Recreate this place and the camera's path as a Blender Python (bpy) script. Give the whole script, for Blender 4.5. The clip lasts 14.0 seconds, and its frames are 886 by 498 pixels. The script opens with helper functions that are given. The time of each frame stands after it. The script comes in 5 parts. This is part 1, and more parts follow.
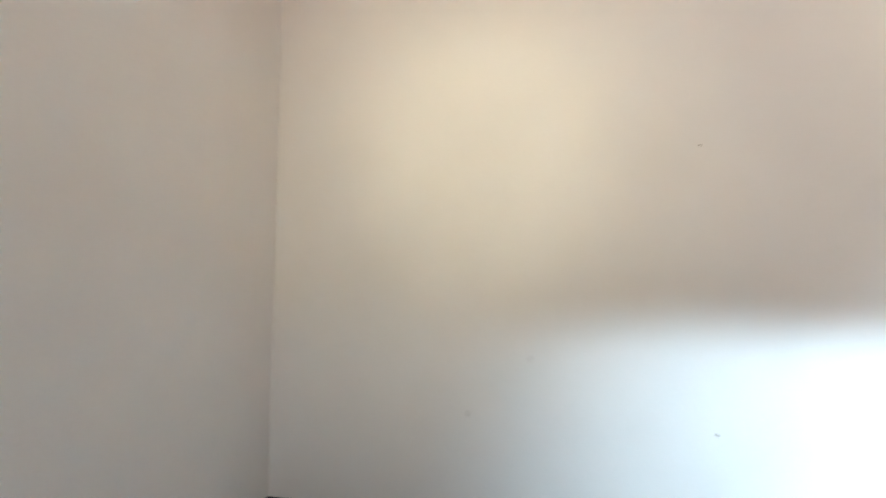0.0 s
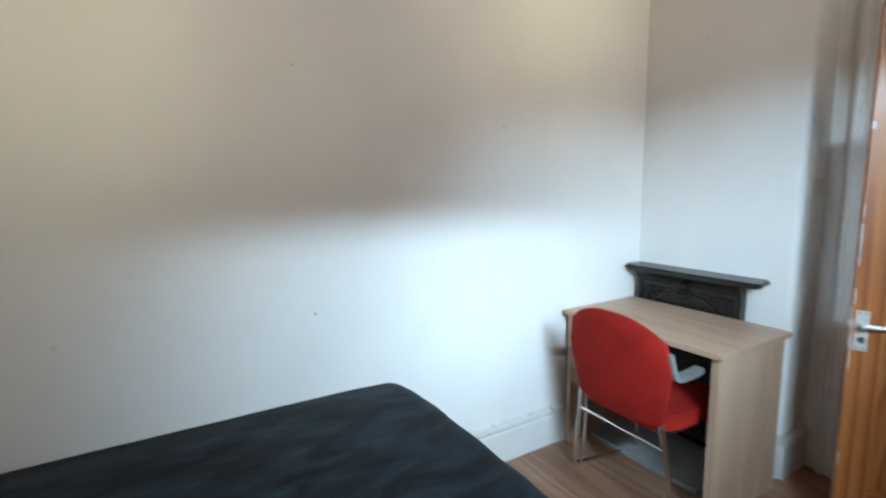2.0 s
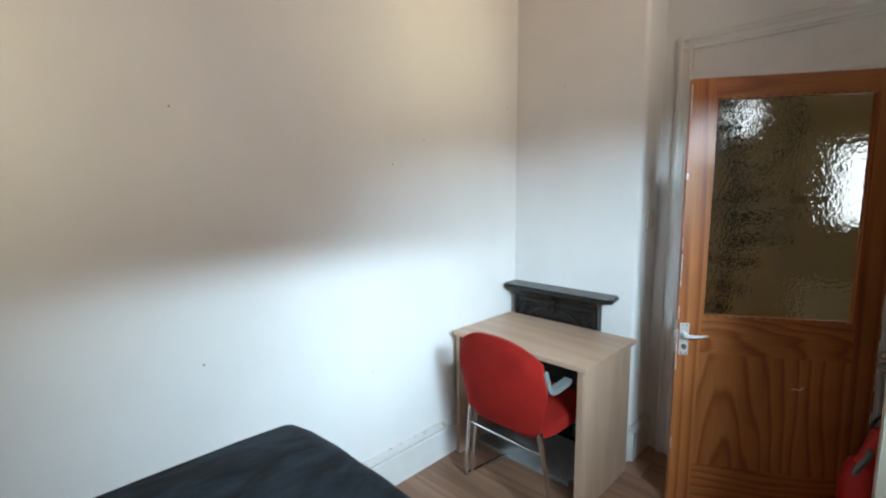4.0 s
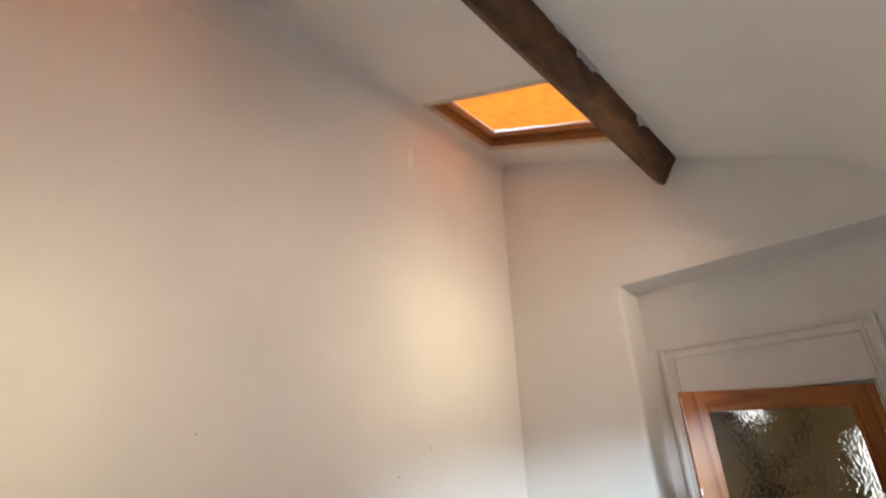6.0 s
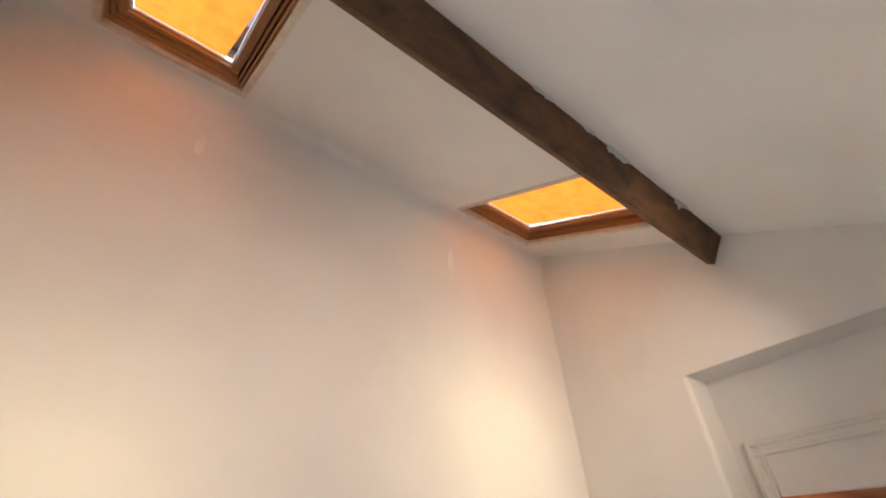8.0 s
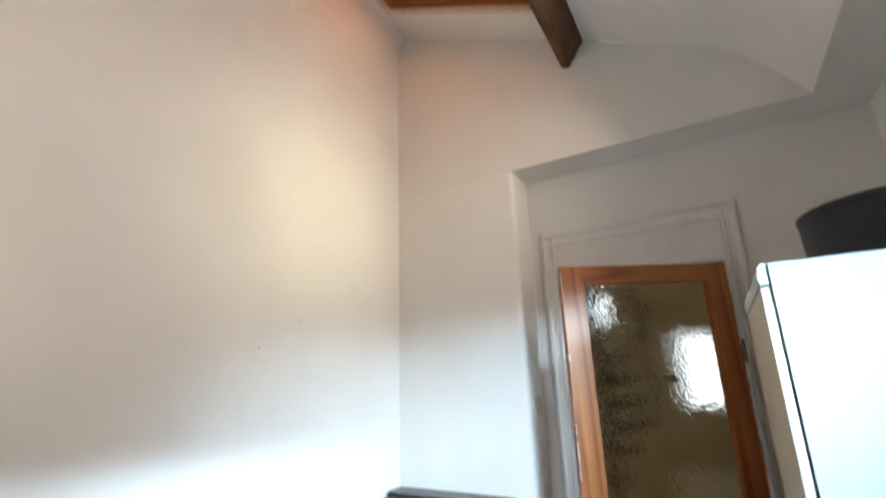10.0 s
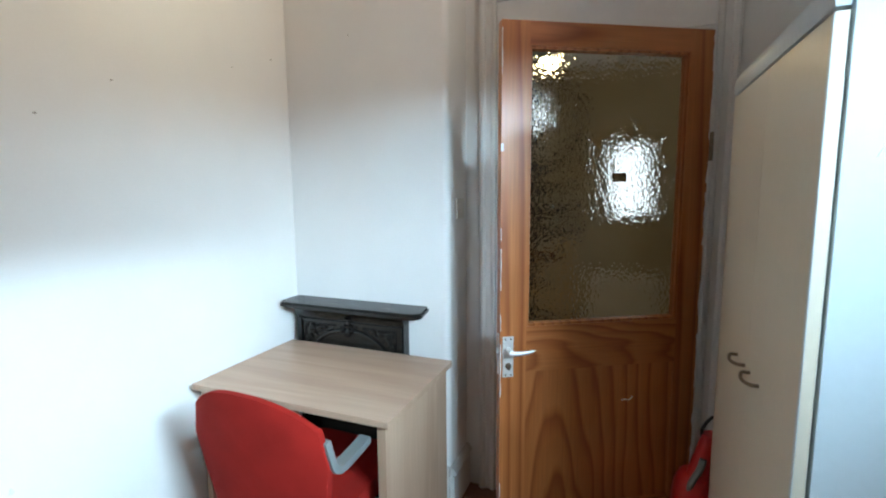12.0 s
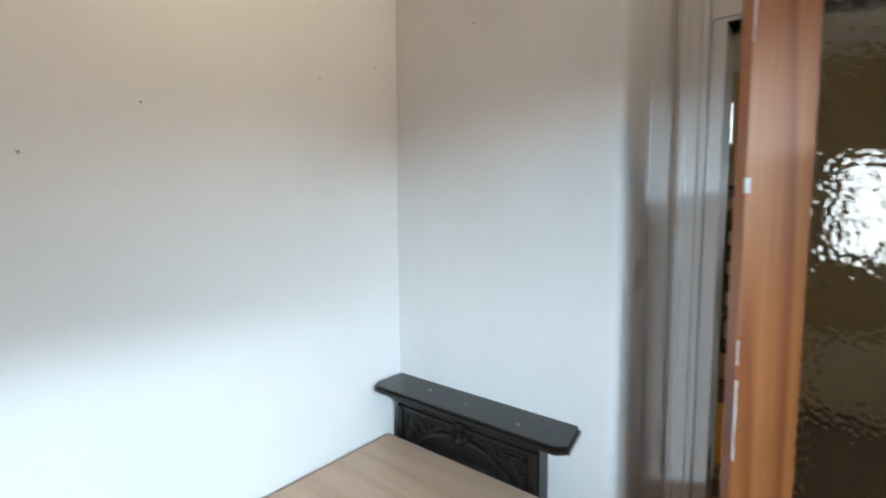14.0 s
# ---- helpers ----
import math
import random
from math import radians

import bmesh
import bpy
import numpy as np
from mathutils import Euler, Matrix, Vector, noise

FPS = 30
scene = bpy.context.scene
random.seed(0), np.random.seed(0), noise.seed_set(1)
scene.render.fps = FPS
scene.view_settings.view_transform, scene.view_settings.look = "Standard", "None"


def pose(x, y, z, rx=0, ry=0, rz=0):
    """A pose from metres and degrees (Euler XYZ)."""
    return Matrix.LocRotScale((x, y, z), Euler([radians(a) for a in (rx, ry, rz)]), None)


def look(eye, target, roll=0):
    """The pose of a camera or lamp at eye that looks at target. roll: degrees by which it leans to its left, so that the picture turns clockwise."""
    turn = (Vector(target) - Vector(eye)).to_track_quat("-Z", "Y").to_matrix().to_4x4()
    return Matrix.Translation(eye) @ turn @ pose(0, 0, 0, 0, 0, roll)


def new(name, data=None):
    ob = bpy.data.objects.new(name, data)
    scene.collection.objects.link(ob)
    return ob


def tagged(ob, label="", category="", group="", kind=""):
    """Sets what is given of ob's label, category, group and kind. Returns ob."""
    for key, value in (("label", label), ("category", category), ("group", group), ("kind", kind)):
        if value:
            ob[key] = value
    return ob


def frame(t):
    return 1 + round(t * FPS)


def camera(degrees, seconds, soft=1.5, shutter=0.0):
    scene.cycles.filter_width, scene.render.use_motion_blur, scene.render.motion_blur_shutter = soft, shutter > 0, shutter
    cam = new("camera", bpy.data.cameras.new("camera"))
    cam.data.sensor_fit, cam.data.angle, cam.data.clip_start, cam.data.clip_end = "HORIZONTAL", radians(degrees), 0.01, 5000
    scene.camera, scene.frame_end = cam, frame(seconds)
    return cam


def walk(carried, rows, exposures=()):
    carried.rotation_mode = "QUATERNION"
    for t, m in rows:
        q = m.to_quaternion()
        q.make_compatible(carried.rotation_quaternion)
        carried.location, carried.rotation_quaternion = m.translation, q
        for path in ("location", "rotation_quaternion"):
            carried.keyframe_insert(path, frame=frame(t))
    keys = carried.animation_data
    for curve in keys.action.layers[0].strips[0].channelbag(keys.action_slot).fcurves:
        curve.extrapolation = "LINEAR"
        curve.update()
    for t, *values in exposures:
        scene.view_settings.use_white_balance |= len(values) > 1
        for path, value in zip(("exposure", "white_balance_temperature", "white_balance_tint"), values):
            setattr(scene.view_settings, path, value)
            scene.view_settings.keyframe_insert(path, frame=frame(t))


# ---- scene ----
PATH = [
    (0, (1.563, -2.469, 1.391), (-0.403, -2.826, 1.467), 0.9),
    (0.5, (1.619, -2.406, 1.386), (-0.38, -2.331, 1.387), 0.5),
    (1, (1.734, -2.424, 1.372), (-0.203, -1.924, 1.361), -1.3),
    (1.5, (1.652, -2.4, 1.37), (-0.159, -1.568, 1.207), -0.3),
    (2, (1.709, -2.347, 1.353), (0.005, -1.332, 1.093), -0.6),
    (2.2, (1.711, -2.347, 1.341), (0.081, -1.23, 1.034), -0.4),
    (4.3, (1.741, -2.433, 1.546), (0.38, -0.983, 1.335), -0.6),
    (4.5, (1.75, -2.437, 1.561), (0.383, -0.978, 1.481), -0.6),
    (5, (1.787, -2.48, 1.6), (0.432, -1.04, 1.894), -0.8),
    (5.5, (1.831, -2.519, 1.656), (0.509, -1.139, 2.246), -1.2),
    (6, (1.852, -2.562, 1.673), (0.581, -1.27, 2.519), -1.0),
    (6.5, (1.872, -2.582, 1.678), (0.642, -1.431, 2.757), -1.1),
    (7, (1.82, -2.672, 1.701), (0.637, -1.608, 2.912), -2.8),
    (7.2, (1.816, -2.685, 1.712), (0.624, -1.676, 2.961), -3.2),
    (9.3, (1.793, -2.412, 1.62), (0.648, -1.062, 2.55), -2.05),
    (9.5, (1.73, -2.391, 1.561), (0.645, -0.948, 2.432), -2.4),
    (10, (1.628, -2.303, 1.47), (0.677, -0.631, 2.019), -1.7),
    (10.5, (1.542, -2.158, 1.401), (0.702, -0.354, 1.602), -0.6),
    (11, (1.509, -2.062, 1.386), (0.735, -0.219, 1.323), -0.5),
    (11.5, (1.477, -1.94, 1.392), (0.739, -0.092, 1.188), -0.5),
    (12, (1.466, -1.772, 1.409), (0.731, 0.071, 1.162), -0.5),
    (12.5, (1.428, -1.6, 1.428), (0.652, 0.226, 1.177), -0.5),
    (13, (1.384, -1.443, 1.423), (0.476, 0.324, 1.195), -0.5),
    (13.2, (1.345, -1.366, 1.444), (0.361, 0.361, 1.22), -0.5),
    (13.5, (1.312, -1.273, 1.438), (0.188, 0.374, 1.291), -0.2),
    (14, (1.17, -1.181, 1.514), (-0.089, 0.364, 1.344), -0.2),
]
EXPOSURES = [(0.0, 0.10, 6000, 13), (1.0, -0.18, 5900, 11), (2.2, -0.50, 5850, 11), (4.3, -0.46, 6150, 13), (5.0, -0.42, 6450, 16), (7.2, 0.16, 6700, 20),
             (9.3, 0.17, 6450, 16), (10.5, -0.16, 5850, 11), (11.5, -0.26, 5750, 9), (13.0, -0.36, 5950, 13), (14.0, -0.48, 6050, 14)]
cam = camera(87.5, 14.0, soft=2.0, shutter=0.4)
walk(cam, [(t, look(e, g, r)) for t, e, g, r in PATH], EXPOSURES)

# ---- world, sun and lamps ----
SUN_ELEV = 47.0
world = bpy.data.worlds.new("overcast_sky")
scene.world = world
world.use_nodes = True
wn = world.node_tree.nodes
sky = wn.new("ShaderNodeTexSky")
sky.sky_type = "NISHITA"
sky.sun_disc = False
sky.sun_elevation, sky.sun_rotation = radians(SUN_ELEV), radians(-9)
sky.dust_density, sky.ozone_density = 4.0, 1.0
world.node_tree.links.new(sky.outputs[0], wn["Background"].inputs[0])
wn["Background"].inputs[1].default_value = 0.15
sun = new("sun", bpy.data.lights.new("sun", "SUN"))
sun.data.energy, sun.data.angle, sun.data.color = 0.5, radians(20), (1, 0.96, 0.9)
sun.matrix_world = look((-1.0, 6.0, 9.2), (0.0, 0.0, 2.6))


def spot_lamp(eye, target, watts, angle, colour, blend=1.0):
    ob = new("spot_lamp", bpy.data.lights.new("spot_lamp", "SPOT"))
    ob.data.energy, ob.data.spot_size, ob.data.spot_blend = watts, radians(angle), blend
    ob.data.color, ob.data.shadow_soft_size = colour, 0.025
    ob.matrix_world = look(eye, target)
    return ob


WARM = (1.0, 0.82, 0.60)
WARM_BEAM = (1.0, 0.86, 0.50)
SPOT_A, AIM_A = (2.097, -0.637, 2.644), (0.0, -0.71, 2.33)
SPOT_B, AIM_B = (2.097, -2.45, 2.644), (0.0, -2.63, 1.80)
spot_lamp(SPOT_A, AIM_A, 32, 27, WARM_BEAM)
spot_lamp(SPOT_A, AIM_A, 46, 48, WARM_BEAM)
spot_lamp(SPOT_A, AIM_A, 58, 96, WARM)
spot_lamp(SPOT_B, AIM_B, 34, 28, WARM_BEAM)
spot_lamp(SPOT_B, AIM_B, 40, 48, WARM_BEAM)
spot_lamp(SPOT_B, AIM_B, 48, 96, WARM)


def sky_lamp(m, wide, high, watts, spread, colour=(0.86, 0.95, 1.0)):
    """Area lamp set in an opening: stands in for daylight, and once fills the ceiling."""
    ob = new("sky_lamp", bpy.data.lights.new("sky_lamp", "AREA"))
    ob.data.shape, ob.data.size, ob.data.size_y = "RECTANGLE", wide, high
    ob.data.energy, ob.data.spread, ob.data.color = watts, radians(spread), colour
    ob.matrix_world = m
    return ob


# daylight from over the roofs, by added strip lamps: steep through the window top, softer for the rest
WIN_MID = -1.76
DAY = (0.69, 0.90, 0.98)
sky_lamp(look((2.68, WIN_MID - 0.02, 2.016), (1.68, WIN_MID - 0.10, 2.016 - math.tan(radians(27)))), 0.80, 0.016, 1.9, 84, DAY)
sky_lamp(look((2.68, -1.48, 2.016), (1.68, -1.385, 2.016 - math.tan(radians(27)))), 0.42, 0.016, 12.0, 55, DAY)
sky_lamp(look((2.64, -1.88, 1.968), (1.64, -1.13, 1.968 - 1.25 * math.tan(radians(21)))), 0.50, 0.032, 12.5, 58, DAY)
# fill lamp added to brighten the ceiling slope, aimed like bounce from ground and walls outside
sky_lamp(look((2.46, WIN_MID, 1.42), (1.46, WIN_MID + 0.25, 2.30)), 0.86, 0.90, 2.0, 105, (0.96, 0.97, 1.0))

LANDING_LAMP = (0.94, 1.5, 2.28)
bulb = new("landing_bulb", bpy.data.lights.new("landing_bulb", "POINT"))
bulb.data.energy, bulb.data.color, bulb.data.shadow_soft_size = 7.0, (1.0, 0.74, 0.36), 0.06
bulb.location = (LANDING_LAMP[0], LANDING_LAMP[1], LANDING_LAMP[2] - 0.02)
STAIR_LAMP = (-0.55, 2.60, -0.75)
stair_bulb = new("stair_bulb", bpy.data.lights.new("stair_bulb", "POINT"))
stair_bulb.data.energy, stair_bulb.data.color, stair_bulb.data.shadow_soft_size = 8.0, (1.0, 0.74, 0.36), 0.06
stair_bulb.location = STAIR_LAMP


# ---- materials ----
def mat(name, base=(0.8, 0.8, 0.8), rough=0.6, metal=0.0, vary=0.06, scale=6.0, fine=90.0, bump=0.0, stretch=(1, 1, 1),
        second=None, coat=0.0, sheen=0.0, sharp=(0.35, 0.65), bump_scale=None, random_tone=0.0, spec=0.5, swirl=0.0, turn=0.0):
    """Principled surface with two scales of colour variation and fine relief."""
    m = bpy.data.materials.new(name)
    m.use_nodes = True
    nt = m.node_tree
    n, l = nt.nodes, nt.links
    p = n["Principled BSDF"]
    co = n.new("ShaderNodeTexCoord")
    mp = n.new("ShaderNodeMapping")
    mp.inputs["Scale"].default_value = stretch
    mp.inputs["Rotation"].default_value = (0, 0, radians(turn))
    l.new(co.outputs["Object"], mp.inputs[0])
    big = n.new("ShaderNodeTexNoise")
    big.inputs["Scale"].default_value, big.inputs["Detail"].default_value, big.inputs["Distortion"].default_value = scale, 6, swirl
    small = n.new("ShaderNodeTexNoise")
    small.inputs["Scale"].default_value, small.inputs["Detail"].default_value = fine, 4
    l.new(mp.outputs[0], big.inputs["Vector"])
    l.new(mp.outputs[0], small.inputs["Vector"])
    ramp = n.new("ShaderNodeValToRGB")
    a = tuple(max(0, c * (1 - vary)) for c in base)
    b = second or tuple(min(1, c * (1 + vary)) for c in base)
    ramp.color_ramp.elements[0].color, ramp.color_ramp.elements[1].color = (*a, 1), (*b, 1)
    ramp.color_ramp.elements[0].position, ramp.color_ramp.elements[1].position = sharp
    l.new(big.outputs[0], ramp.inputs[0])
    mix = n.new("ShaderNodeMixRGB")
    mix.blend_type = "MULTIPLY"
    mix.inputs[0].default_value = min(1.0, vary * 2.0)
    l.new(ramp.outputs[0], mix.inputs[1])
    l.new(small.outputs[0], mix.inputs[2])
    out = mix.outputs[0]
    hsv = n.new("ShaderNodeHueSaturation")
    l.new(out, hsv.inputs["Color"])
    gain = 1.0 / (1.0 - 0.5 * min(1.0, vary * 2.0))
    if random_tone:
        info = n.new("ShaderNodeObjectInfo")
        mr = n.new("ShaderNodeMapRange")
        mr.inputs["To Min"].default_value, mr.inputs["To Max"].default_value = gain * (1 - random_tone), gain * (1 + random_tone)
        l.new(info.outputs["Random"], mr.inputs[0])
        l.new(mr.outputs[0], hsv.inputs["Value"])
    else:
        hsv.inputs["Value"].default_value = gain
    l.new(hsv.outputs[0], p.inputs["Base Color"])
    p.inputs["Roughness"].default_value, p.inputs["Metallic"].default_value = rough, metal
    p.inputs["Coat Weight"].default_value = coat
    p.inputs["Coat Roughness"].default_value = 0.12
    p.inputs["Sheen Weight"].default_value = sheen
    p.inputs["Specular IOR Level"].default_value = spec
    if bump:
        bp = n.new("ShaderNodeBump")
        bp.inputs["Strength"].default_value, bp.inputs["Distance"].default_value = bump, 0.004
        src = small
        if bump_scale:
            src = n.new("ShaderNodeTexNoise")
            src.inputs["Scale"].default_value, src.inputs["Detail"].default_value = bump_scale, 5
            l.new(mp.outputs[0], src.inputs["Vector"])
        l.new(src.outputs[0], bp.inputs["Height"])
        l.new(bp.outputs[0], p.inputs["Normal"])
    return m


def wood(name, light, dark, axis="z", ring=9.0, rough=0.35, coat=0.3, distort=5.0, stretch=0.09, bump=0.12, random_tone=0.0, fine_amt=0.35):
    """Sawn wood: growth-ring bands drawn out along one axis, with fine pores."""
    m = bpy.data.materials.new(name)
    m.use_nodes = True
    nt = m.node_tree
    n, l = nt.nodes, nt.links
    p = n["Principled BSDF"]
    co = n.new("ShaderNodeTexCoord")
    mp = n.new("ShaderNodeMapping")
    s = [1.0, 1.0, 1.0]
    s["xyz".index(axis)] = stretch
    mp.inputs["Scale"].default_value = s
    l.new(co.outputs["Object"], mp.inputs[0])
    if random_tone:
        info = n.new("ShaderNodeObjectInfo")
        vm = n.new("ShaderNodeVectorMath")
        vm.operation = "SCALE"
        vm.inputs[0].default_value = (7.3, 5.1, 9.7)
        l.new(info.outputs["Random"], vm.inputs["Scale"])
        l.new(vm.outputs[0], mp.inputs["Location"])
    nz = n.new("ShaderNodeTexNoise")
    nz.inputs["Scale"].default_value, nz.inputs["Detail"].default_value, nz.inputs["Distortion"].default_value = ring * 0.45, 2, 0.6
    l.new(mp.outputs[0], nz.inputs["Vector"])
    mul = n.new("ShaderNodeMath")
    mul.operation = "MULTIPLY"
    mul.inputs[1].default_value = distort
    l.new(nz.outputs[0], mul.inputs[0])
    fr = n.new("ShaderNodeMath")
    fr.operation = "PINGPONG"
    fr.inputs[1].default_value = 0.5
    l.new(mul.outputs[0], fr.inputs[0])
    ramp = n.new("ShaderNodeValToRGB")
    ramp.color_ramp.elements[0].color, ramp.color_ramp.elements[1].color = (*light, 1), (*dark, 1)
    ramp.color_ramp.elements[0].position, ramp.color_ramp.elements[1].position = 0.1, 0.52
    l.new(fr.outputs[0], ramp.inputs[0])
    mp2 = n.new("ShaderNodeMapping")
    s2 = [1.0, 1.0, 1.0]
    s2["xyz".index(axis)] = 0.03
    mp2.inputs["Scale"].default_value = s2
    l.new(co.outputs["Object"], mp2.inputs[0])
    fine = n.new("ShaderNodeTexNoise")
    fine.inputs["Scale"].default_value, fine.inputs["Detail"].default_value = 160, 5
    l.new(mp2.outputs[0], fine.inputs["Vector"])
    mix = n.new("ShaderNodeMixRGB")
    mix.blend_type = "OVERLAY"
    mix.inputs[0].default_value = fine_amt
    l.new(ramp.outputs[0], mix.inputs[1])
    l.new(fine.outputs[0], mix.inputs[2])
    out = mix.outputs[0]
    if random_tone:
        hsv = n.new("ShaderNodeHueSaturation")
        mr = n.new("ShaderNodeMapRange")
        mr.inputs["To Min"].default_value, mr.inputs["To Max"].default_value = 1 - random_tone, 1 + random_tone
        l.new(info.outputs["Random"], mr.inputs[0])
        l.new(mr.outputs[0], hsv.inputs["Value"])
        l.new(out, hsv.inputs["Color"])
        out = hsv.outputs[0]
    l.new(out, p.inputs["Base Color"])
    p.inputs["Roughness"].default_value, p.inputs["Coat Weight"].default_value = rough, coat
    p.inputs["Coat Roughness"].default_value = 0.15
    bp = n.new("ShaderNodeBump")
    bp.inputs["Strength"].default_value, bp.inputs["Distance"].default_value = bump, 0.002
    l.new(fine.outputs[0], bp.inputs["Height"])
    l.new(bp.outputs[0], p.inputs["Normal"])
    return m


def plain_sawn(name, light, mid, dark, centre, k, axis="z", rings=30.0, wobble=0.05, rough=0.42):
    """Plain-sawn softwood: nested growth-ring arches round a centre, long in the grain, with thin late-wood lines."""
    m = bpy.data.materials.new(name)
    m.use_nodes = True
    n, l = m.node_tree.nodes, m.node_tree.links
    p = n["Principled BSDF"]
    co = n.new("ShaderNodeTexCoord")
    sx, sz = (1.0, k) if axis == "z" else (k, 1.0)
    mp = n.new("ShaderNodeMapping")
    mp.inputs["Scale"].default_value = (sx, 0.0, sz)
    mp.inputs["Location"].default_value = (-centre[0] * sx, 0.0, -centre[1] * sz)
    l.new(co.outputs["Object"], mp.inputs[0])
    nz = n.new("ShaderNodeTexNoise")
    nz.inputs["Scale"].default_value, nz.inputs["Detail"].default_value = 7.0, 2.0
    l.new(mp.outputs[0], nz.inputs["Vector"])
    off = n.new("ShaderNodeVectorMath")
    off.operation = "MULTIPLY_ADD"
    off.inputs[1].default_value = (wobble, 0.0, wobble)
    l.new(nz.outputs["Color"], off.inputs[0])
    l.new(mp.outputs[0], off.inputs[2])
    ln = n.new("ShaderNodeVectorMath")
    ln.operation = "LENGTH"
    l.new(off.outputs[0], ln.inputs[0])
    mul = n.new("ShaderNodeMath")
    mul.operation = "MULTIPLY"
    mul.inputs[1].default_value = rings
    l.new(ln.outputs["Value"], mul.inputs[0])
    fr = n.new("ShaderNodeMath")
    fr.operation = "FRACT"
    l.new(mul.outputs[0], fr.inputs[0])
    ramp = n.new("ShaderNodeValToRGB")
    e = ramp.color_ramp.elements
    e[0].position, e[0].color = 0.0, (*light, 1)
    e[1].position, e[1].color = 1.0, (*light, 1)
    for pos, c in ((0.50, mid), (0.80, dark), (0.90, mid)):
        e.new(pos).color = (*c, 1)
    l.new(fr.outputs[0], ramp.inputs[0])
    pore = n.new("ShaderNodeMapping")
    pore.inputs["Scale"].default_value = (1.0, 1.0, 0.03) if axis == "z" else (0.03, 1.0, 1.0)
    l.new(co.outputs["Object"], pore.inputs[0])
    fine = n.new("ShaderNodeTexNoise")
    fine.inputs["Scale"].default_value, fine.inputs["Detail"].default_value = 150, 5
    l.new(pore.outputs[0], fine.inputs["Vector"])
    wide = n.new("ShaderNodeTexNoise")
    wide.inputs["Scale"].default_value = 3.0
    l.new(co.outputs["Object"], wide.inputs["Vector"])
    mix = n.new("ShaderNodeMixRGB")
    mix.blend_type, mix.inputs[0].default_value = "OVERLAY", 0.28
    l.new(ramp.outputs[0], mix.inputs[1])
    l.new(fine.outputs[0], mix.inputs[2])
    tone = n.new("ShaderNodeMixRGB")
    tone.blend_type, tone.inputs[0].default_value = "OVERLAY", 0.35
    l.new(mix.outputs[0], tone.inputs[1])
    l.new(wide.outputs[0], tone.inputs[2])
    l.new(tone.outputs[0], p.inputs["Base Color"])
    p.inputs["Roughness"].default_value, p.inputs["Coat Weight"].default_value, p.inputs["Coat Roughness"].default_value = rough, 0.10, 0.22
    bp = n.new("ShaderNodeBump")
    bp.inputs["Strength"].default_value, bp.inputs["Distance"].default_value = 0.25, 0.002
    l.new(fine.outputs[0], bp.inputs["Height"])
    l.new(bp.outputs[0], p.inputs["Normal"])
    return m


def glass(name, relief=0.0, scale=60.0, tint=(1, 1, 1), rough=0.0):
    m = bpy.data.materials.new(name)
    m.use_nodes = True
    n, l = m.node_tree.nodes, m.node_tree.links
    p = n["Principled BSDF"]
    p.inputs["Base Color"].default_value = (*tint, 1)
    p.inputs["Roughness"].default_value = rough
    p.inputs["Transmission Weight"].default_value = 1.0
    p.inputs["IOR"].default_value = 1.46
    if relief:
        co = n.new("ShaderNodeTexCoord")
        mp = n.new("ShaderNodeMapping")
        mp.inputs["Scale"].default_value = (1.0, 1.0, 0.8)
        l.new(co.outputs["Object"], mp.inputs[0])
        v = n.new("ShaderNodeTexVoronoi")
        v.feature = "SMOOTH_F1"
        v.inputs["Scale"].default_value = scale
        v.inputs["Smoothness"].default_value = 0.6
        nz = n.new("ShaderNodeTexNoise")
        nz.inputs["Scale"].default_value = scale * 0.35
        add = n.new("ShaderNodeMath")
        l.new(mp.outputs[0], v.inputs["Vector"])
        l.new(mp.outputs[0], nz.inputs["Vector"])
        l.new(v.outputs["Distance"], add.inputs[0])
        l.new(nz.outputs[0], add.inputs[1])
        bp = n.new("ShaderNodeBump")
        bp.inputs["Strength"].default_value, bp.inputs["Distance"].default_value = relief, 0.004
        l.new(add.outputs[0], bp.inputs["Height"])
        l.new(bp.outputs[0], p.inputs["Normal"])
    return m


def blind_cloth(name, colour, dense):
    m = bpy.data.materials.new(name)
    m.use_nodes = True
    n, l = m.node_tree.nodes, m.node_tree.links
    n.remove(n["Principled BSDF"])
    co = n.new("ShaderNodeTexCoord")
    nz = n.new("ShaderNodeTexNoise")
    nz.inputs["Scale"].default_value, nz.inputs["Detail"].default_value = 14, 8
    ramp = n.new("ShaderNodeValToRGB")
    ramp.color_ramp.elements[0].color = (*[c * 0.82 for c in colour], 1)
    ramp.color_ramp.elements[1].color = (*colour, 1)
    ramp.color_ramp.elements[0].position, ramp.color_ramp.elements[1].position = 0.3, 0.6
    tr, df, mix = n.new("ShaderNodeBsdfTranslucent"), n.new("ShaderNodeBsdfDiffuse"), n.new("ShaderNodeMixShader")
    mix.inputs[0].default_value = dense
    l.new(co.outputs["Object"], nz.inputs["Vector"])
    l.new(nz.outputs[0], ramp.inputs[0])
    l.new(ramp.outputs[0], tr.inputs[0])
    l.new(ramp.outputs[0], df.inputs[0])
    l.new(tr.outputs[0], mix.inputs[1])
    l.new(df.outputs[0], mix.inputs[2])
    l.new(mix.outputs[0], n["Material Output"].inputs[0])
    return m


def glow(name, colour, strength):
    m = bpy.data.materials.new(name)
    m.use_nodes = True
    p = m.node_tree.nodes["Principled BSDF"]
    p.inputs["Emission Color"].default_value, p.inputs["Emission Strength"].default_value = (*colour, 1), strength
    return m


